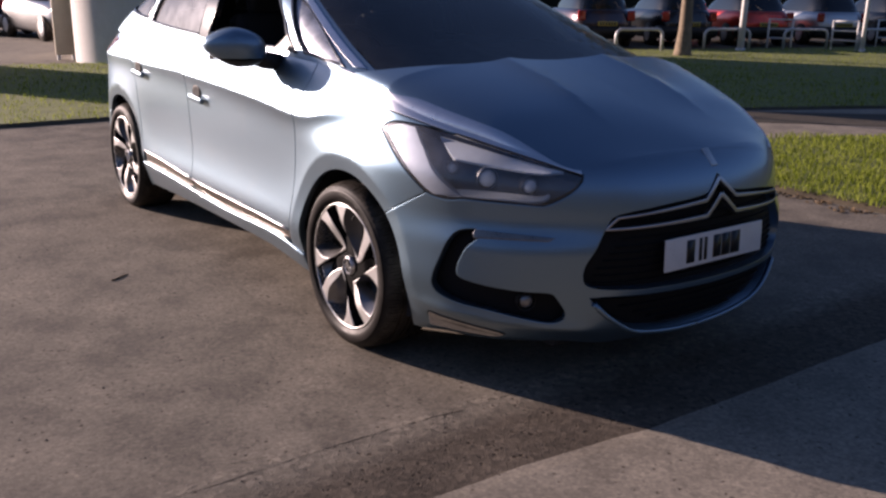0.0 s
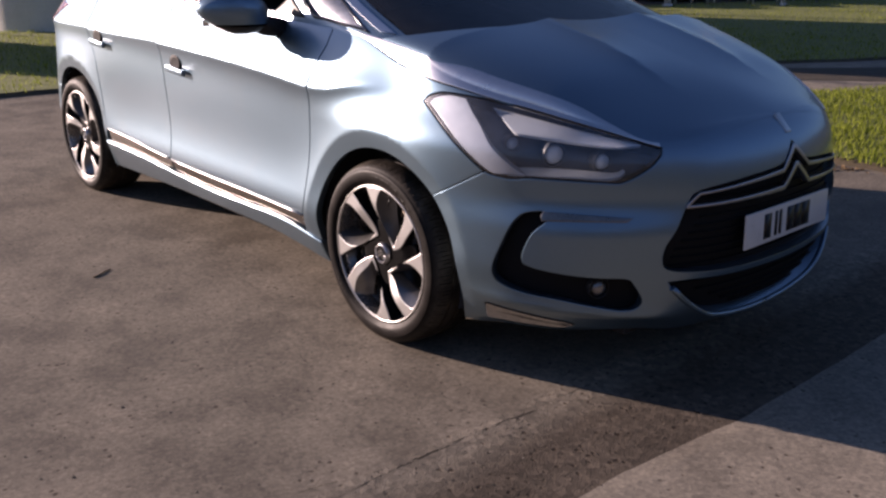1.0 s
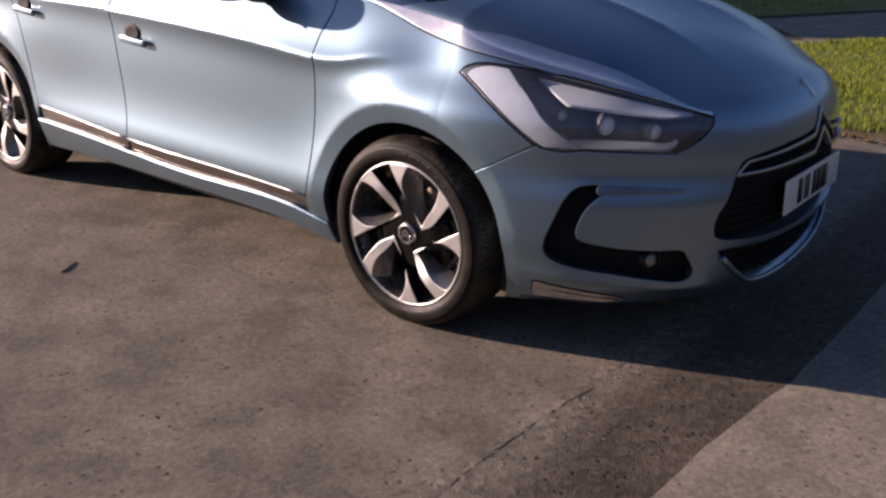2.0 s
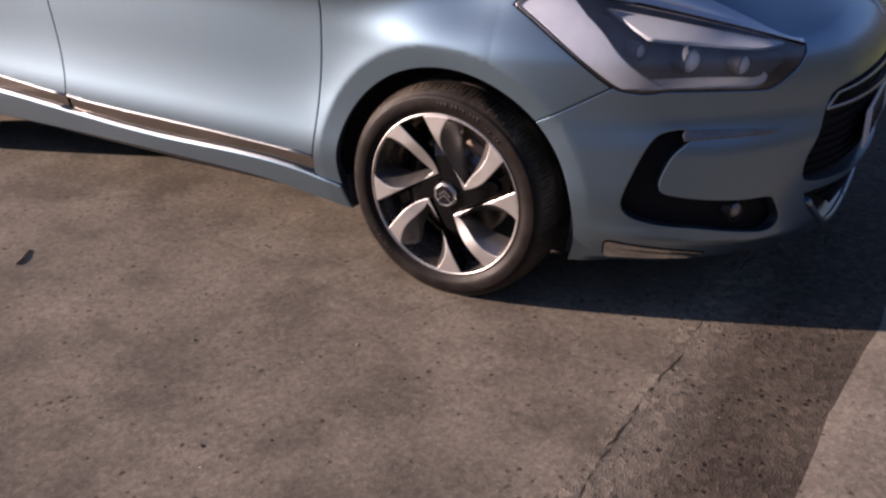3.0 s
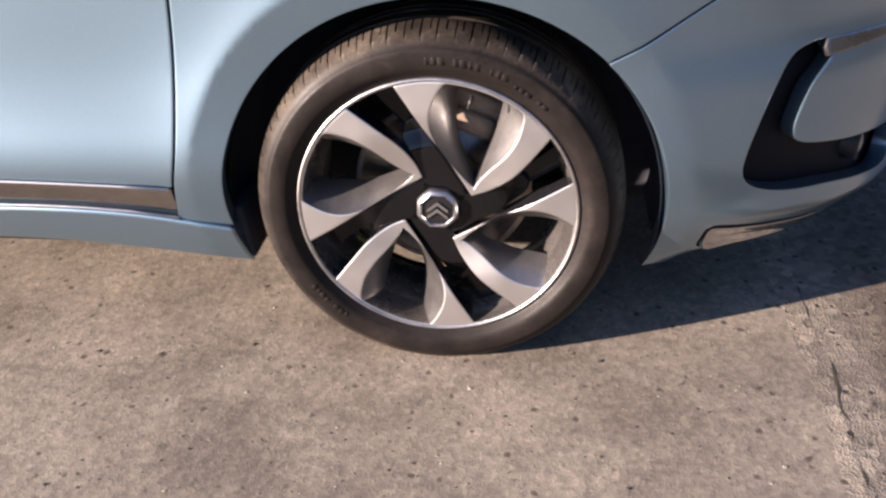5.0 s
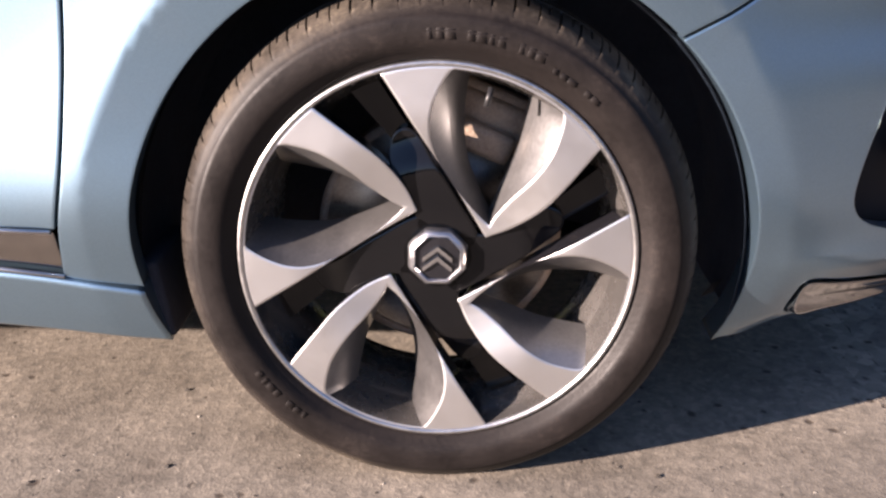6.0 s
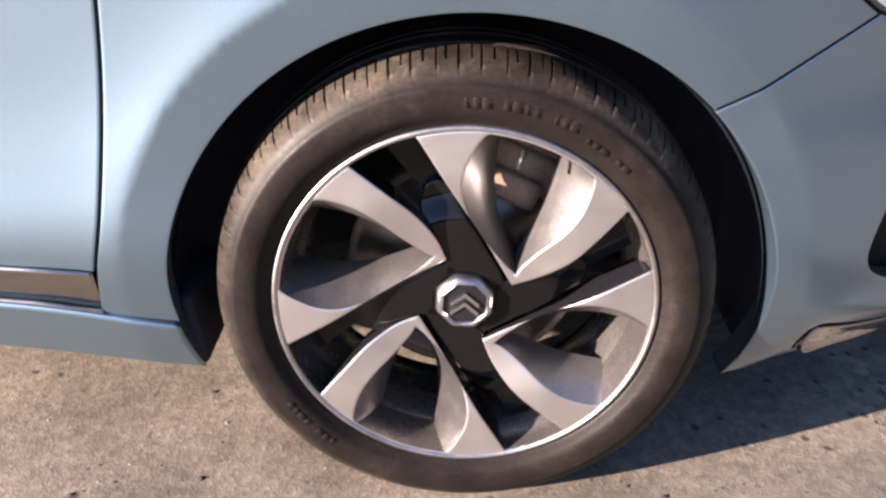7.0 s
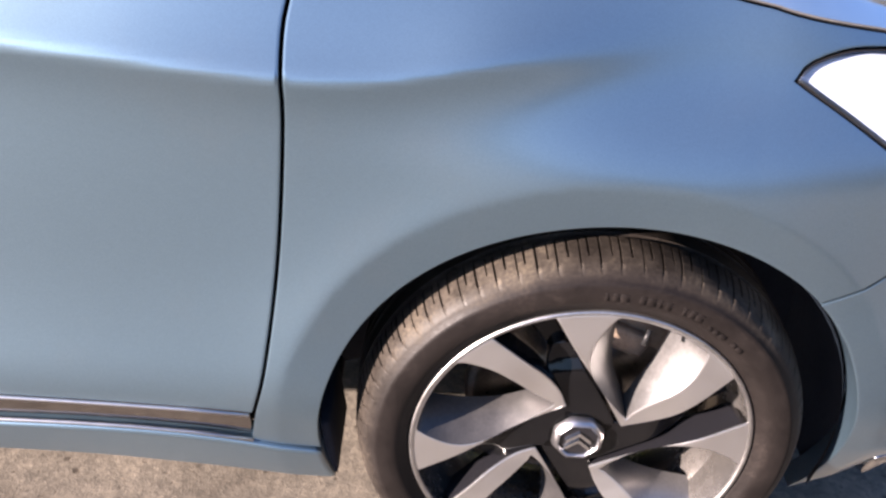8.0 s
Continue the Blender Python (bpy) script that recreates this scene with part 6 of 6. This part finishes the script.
def street_pole(x, y, tall, r, label):
    top = thing("lamp_pole", label, "pole", (x, y, 0), "white poles")
    part("shaft", tube([(0, 0, -0.1), (0, 0, 0.9), (0, 0, tall)], r, 16, True, r * 0.7), WHITE_POLE, top)
    part("collar", tube([(0, 0, 0.0), (0, 0, 0.10)], r * 1.35, 16), WHITE_POLE, top)
    part("lamp_head", soft_box(0.55, 0.22, 0.10, (0.22, 0, tall), 0.04, 3), GALV, top)
    return top


street_pole(-11.04, 16.63, 6.5, 0.090, "tall white lamp pole on the lawn")
street_pole(-9.49, 19.46, 6.5, 0.062, "slim white lamp pole on the lawn")


def tree(x, y, seed, r0, tall, crown, count, label):
    rng = np.random.RandomState(seed)
    top = thing("tree", label, "tree", (x, y, 0), "lawn trees")
    trunk_pts = [(0, 0, -0.1), (0.01, 0.0, 0.12), (0.02, 0.01, 0.6), (0.0, 0.03, 1.5), (0.05, 0.0, 2.6), (0.0, 0.05, tall * 0.62), (0.05, 0.0, tall * 0.85)]
    bm = tube(trunk_pts, r0, 14, True, r0 * 0.25)
    for v in bm.verts:
        flare_out = 1 + 0.35 * max(0.0, 0.35 - v.co.z) ** 1.4 * 3
        v.co.x, v.co.y = v.co.x * flare_out, v.co.y * flare_out
    limbs, tips = [], []
    for k in range(15):
        z = tall * rng.uniform(0.32, 0.82)
        a = 2.4 * k + rng.uniform(-0.4, 0.4)
        reach = crown * rng.uniform(0.55, 1.0)
        pts = [Vector((0, 0, z))]
        for t in (0.3, 0.6, 1.0):
            pts.append(Vector((math.cos(a) * reach * t, math.sin(a) * reach * t, z + reach * (0.25 + 0.5 * t) * t)) + Vector(rng.normal(0, 0.12, 3)))
        limbs.append(tube(pts, r0 * 0.35, 7, True, r0 * 0.06))
        for p in pts[1:]:
            for _ in range(3):
                tip = p + Vector(rng.normal(0, 0.5, 3))
                limbs.append(tube([p, (p + tip) / 2 + Vector(rng.normal(0, 0.06, 3)), tip], r0 * 0.07, 5, True, r0 * 0.02))
                tips.append(tip)
    part("trunk", bm, BARK, top)
    part("limbs", join(*limbs), BARK, top)
    verts, faces = [], []
    for _ in range(count):
        c = np.array(tips[rng.randint(len(tips))]) + rng.normal(0, 0.30, 3)
        u = rng.normal(0, 1, 3)
        u /= np.linalg.norm(u)
        w = np.cross(u, rng.normal(0, 1, 3))
        w /= np.linalg.norm(w)
        s = rng.uniform(0.04, 0.085)
        b = len(verts)
        verts += [tuple(c - u * s), tuple(c + w * s * 0.5), tuple(c + u * s), tuple(c - w * s * 0.5)]
        faces.append((b, b + 1, b + 2, b + 3))
    me = bpy.data.meshes.new("crown")
    me.from_pydata(verts, [], faces)
    me.materials.append(LEAF)
    crown_ob = new("crown", me)
    crown_ob.parent = top
    return top


tree(-10.5, 13.78, 31, 0.19, 8.5, 2.6, 5000, "brown-trunked tree standing on the lawn")


# ---- parked cars, seen from behind ----
def hatchback(x, y, turn, paint, label, rear=True):
    """A plain small hatchback: body and glasshouse lofted from level slices."""
    top = thing("parked_car", label, "car", (x, y, 0), "parked cars")
    top.rotation_euler = (0, 0, turn)

    def slices(rows):
        bm = bmesh.new()
        loops = []
        for z, front, back, half, square in rows:
            mid, length = (front + back) / 2, (front - back) / 2
            loop = []
            for k in range(40):
                a = 2 * math.pi * k / 40
                c, s = math.cos(a), math.sin(a)
                loop.append(bm.verts.new((mid + length * math.copysign(abs(c) ** square, c), half * math.copysign(abs(s) ** square, s), z)))
            loops.append(loop)
        for a, b in zip(loops, loops[1:]):
            for k in range(40):
                bm.faces.new((a[k], a[(k + 1) % 40], b[(k + 1) % 40], b[k])).smooth = True
        bm.faces.new(loops[0][::-1])
        bm.faces.new(loops[-1]).smooth = True
        return bm

    body = slices([(0.20, 1.85, -1.80, 0.76, 0.5), (0.30, 1.98, -1.95, 0.82, 0.45), (0.50, 2.02, -2.02, 0.86, 0.42), (0.68, 1.98, -1.98, 0.87, 0.42), (0.82, 1.80, -1.95, 0.85, 0.45), (0.92, 1.35, -1.92, 0.80, 0.5), (0.95, 0.9, -1.88, 0.76, 0.55)])
    part("body", body, paint, top)
    house_bm = slices([(0.93, 0.95, -1.86, 0.74, 0.5), (1.10, 0.66, -1.78, 0.70, 0.5), (1.30, 0.30, -1.60, 0.63, 0.52), (1.38, 0.12, -1.50, 0.60, 0.55)])
    house_bm.normal_update()
    for name, which in (("rear_window", lambda n: n.x < -0.6), ("windscreen", lambda n: n.x > 0.6), ("side_window", lambda n: abs(n.x) <= 0.6 and n.y > 0), ("side_window", lambda n: abs(n.x) <= 0.6 and n.y <= 0)):
        pane_bm = house_bm.copy()
        pane_bm.normal_update()
        bmesh.ops.delete(pane_bm, geom=[f for f in pane_bm.faces if not which(f.normal)], context="FACES")
        part(name, pane_bm, DARK_GLASS, top, "dark glass")
    house_bm.free()
    part("roof", slices([(1.37, 0.16, -1.54, 0.61, 0.55), (1.43, 0.0, -1.45, 0.56, 0.6), (1.455, -0.25, -1.20, 0.42, 0.7)]), paint, top)
    part("bumper", slices([(0.24, -1.60, -1.97, 0.80, 0.4), (0.36, -1.60, -2.07, 0.84, 0.4), (0.50, -1.60, -2.06, 0.85, 0.4), (0.54, -1.60, -2.02, 0.84, 0.4)]), PLASTIC if rear else paint, top)
    for s in (-1, 1):
        part("tail_lamp", soft_box(0.10, 0.20, 0.26, (-1.93, s * 0.66, 0.80), 0.04, 3), RED_LAMP, top, "red tail lamp")
        part("head_lamp", soft_box(0.30, 0.30, 0.14, (1.75, s * 0.62, 0.72), 0.06, 3), LAMP_SILVER, top, "silver headlamp")
        for wx in (-1.22, 1.25):
            w = lathe([(0.001, -0.02), (0.19, -0.03), (0.205, -0.035), (0.215, -0.02), (0.28, -0.03), (0.305, -0.005), (0.31, 0.08), (0.30, 0.17), (0.001, 0.17)], 28)
            bmesh.ops.transform(w, matrix=Matrix.Translation((wx, s * 0.85, 0.31)) @ Matrix.Rotation(0 if s < 0 else math.pi, 4, "Z"), verts=w.verts)
            wheel_ob = part("wheel", w, TYRE, top, "black wheel")
            hub_cap = lathe([(0.001, -0.034), (0.10, -0.036), (0.185, -0.034), (0.19, -0.028)], 10)
            bmesh.ops.transform(hub_cap, matrix=Matrix.Translation((wx, s * 0.85, 0.31)) @ Matrix.Rotation(0 if s < 0 else math.pi, 4, "Z"), verts=hub_cap.verts)
            part("wheel_cover", hub_cap, GALV, wheel_ob)
    pl = part("number_plate", soft_box(0.012, 0.52, 0.11, (-2.072, 0, 0.60 if rear else 0.62), 0.003), PLATE_YELLOW, top, "yellow number plate")
    for k in range(6):
        part("bar", soft_box(0.004, 0.05, 0.07, (-2.079, -0.19 + 0.075 * k, 0.60 if rear else 0.62), 0), BAR_BLACK, pl)
    return top


away = radians(152)
for x, y, paint, text in ((-15.45, 15.55, DARK_PAINT, "dark plum hatchback parked with its tail to the lawn"), (-14.7, 17.9, BLACK_PAINT, "black hatchback parked with its tail to the lawn"),
                          (-13.95, 20.25, RED_PAINT, "bright red hatchback parked with its tail to the lawn"), (-13.2, 22.7, SILVER_PAINT, "silver-grey hatchback parked beyond the rails"),
                          (-12.4, 25.2, BLACK_PAINT, "black hatchback parked in the far row")):
    hatchback(x, y, away, paint, text)
hatchback(-21.9, 3.15, radians(8), SILVER_PAINT, "pale silver hatchback parked by the showroom", False)
hatchback(-25.6, 1.9, radians(14), BLACK_PAINT, "black hatchback parked by the showroom", False)


# ---- the showroom: a white building with a round corner tower ----
def showroom():
    top = thing("showroom_building", "white rendered showroom building with a round corner tower", "building")
    tower = lathe([(1.44, -0.05), (1.44, 7.2), (1.51, 7.22), (1.51, 7.45), (1.34, 7.47), (0.01, 7.5)], 56, "Z", False, (-13.9, 3.05, 0))
    part("tower", tower, RENDER_WHITE, top)
    part("wall", soft_box(2.6, 0.3, 7.0, (-16.0, 2.3, 3.5), 0.01), RENDER_WHITE, top)
    part("wall", soft_box(0.3, 5.4, 7.0, (-14.6, 6.4, 3.5), 0.01), RENDER_WHITE, top)
    part("wall", soft_box(2.6, 0.3, 7.0, (-16.0, 9.2, 3.5), 0.01), RENDER_WHITE, top)
    part("wall", soft_box(0.3, 6.8, 7.0, (-17.2, 5.75, 3.5), 0.01), RENDER_WHITE, top)
    part("roof", soft_box(3.0, 7.4, 0.25, (-15.95, 5.75, 7.1), 0.03), GALV, top, "flat grey roof")
    for y in (5.0, 6.6, 8.2):
        w = part("window", soft_box(0.10, 1.35, 2.3, (-14.46, y, 1.75), 0.01), GLOSS_BLACK, top, "tall dark shop window")
        part("window_frame", join(soft_box(0.14, 0.07, 2.4, (-14.42, y - 0.70, 1.75), 0.01), soft_box(0.14, 0.07, 2.4, (-14.42, y + 0.70, 1.75), 0.01), soft_box(0.14, 1.45, 0.07, (-14.42, y, 2.92), 0.01), soft_box(0.14, 1.45, 0.07, (-14.42, y, 0.58), 0.01)), GALV, w)
    return top


showroom()
sign = thing("totem_sign", "tall pale blue and orange totem sign on the lawn", "sign", (-14.2, -0.75, 0))
# the panel is widened out of view to cast shade on the lawn
part("widened_sign_panel", soft_box(0.25, 2.6, 2.6, (0, -0.95, 1.42), 0.03), SIGN_BLUE, sign)
part("foot_band", soft_box(0.27, 0.16, 0.9, (0.0, 0.42, 0.45), 0.02), SIGN_ORANGE, sign, "orange band")
part("base", soft_box(0.35, 2.7, 0.14, (0, -0.95, 0.05), 0.02), GALV, sign)
pole = thing("flag_pole", "slim dark leaning pole by the lawn", "pole", (-15.0, 0.35, 0))
part("shaft", tube([(0, 0, -0.1), (-0.1, -0.25, 4.5)], 0.035, 10), PLASTIC, pole)
board = thing("board", "cream board standing beside the tower", "board", (-14.7, 1.60, 0))
part("panel", soft_box(0.08, 0.36, 1.5, (0, 0, 0.84), 0.02), RENDER_CREAM, board)
part("leg", soft_box(0.06, 0.06, 0.3, (0, -0.13, 0.1), 0.01), GALV, board)
part("leg", soft_box(0.06, 0.06, 0.3, (0, 0.13, 0.1), 0.01), GALV, board)

# a plain added belt of far trees, mostly unseen, closes the view and the reflections
bm = bmesh.new()
rng = np.random.RandomState(7)
cols = []
for k in range(160):
    a = 2 * math.pi * k / 160
    # unseen ahead of the car it is taller and nearer, darkening the nose's reflections
    h = 5.0 + 4.0 * (1 + math.cos(a)) + 1.8 * noise.noise(Vector((math.cos(a) * 6, math.sin(a) * 6, 1.0))) + rng.uniform(-0.7, 0.7)
    r = 80 - 42 * max(0.0, math.cos(a)) + 6 * noise.noise(Vector((math.cos(a) * 3, math.sin(a) * 3, 5.0)))
    cols.append([bm.verts.new((r * math.cos(a), r * math.sin(a), -0.1)), bm.verts.new(((r - 1.2) * math.cos(a), (r - 1.2) * math.sin(a), h * 0.55)), bm.verts.new((r * math.cos(a), r * math.sin(a), max(2.5, h)))])
for a, b in zip(cols, cols[1:] + cols[:1]):
    for i in (0, 1):
        bm.faces.new((a[i], a[i + 1], b[i + 1], b[i]))
bmesh.ops.recalc_face_normals(bm, faces=bm.faces)
tagged(part("backdrop", bm, FAR_TREES), "added dark belt of far trees all round", "trees", "", "structure")
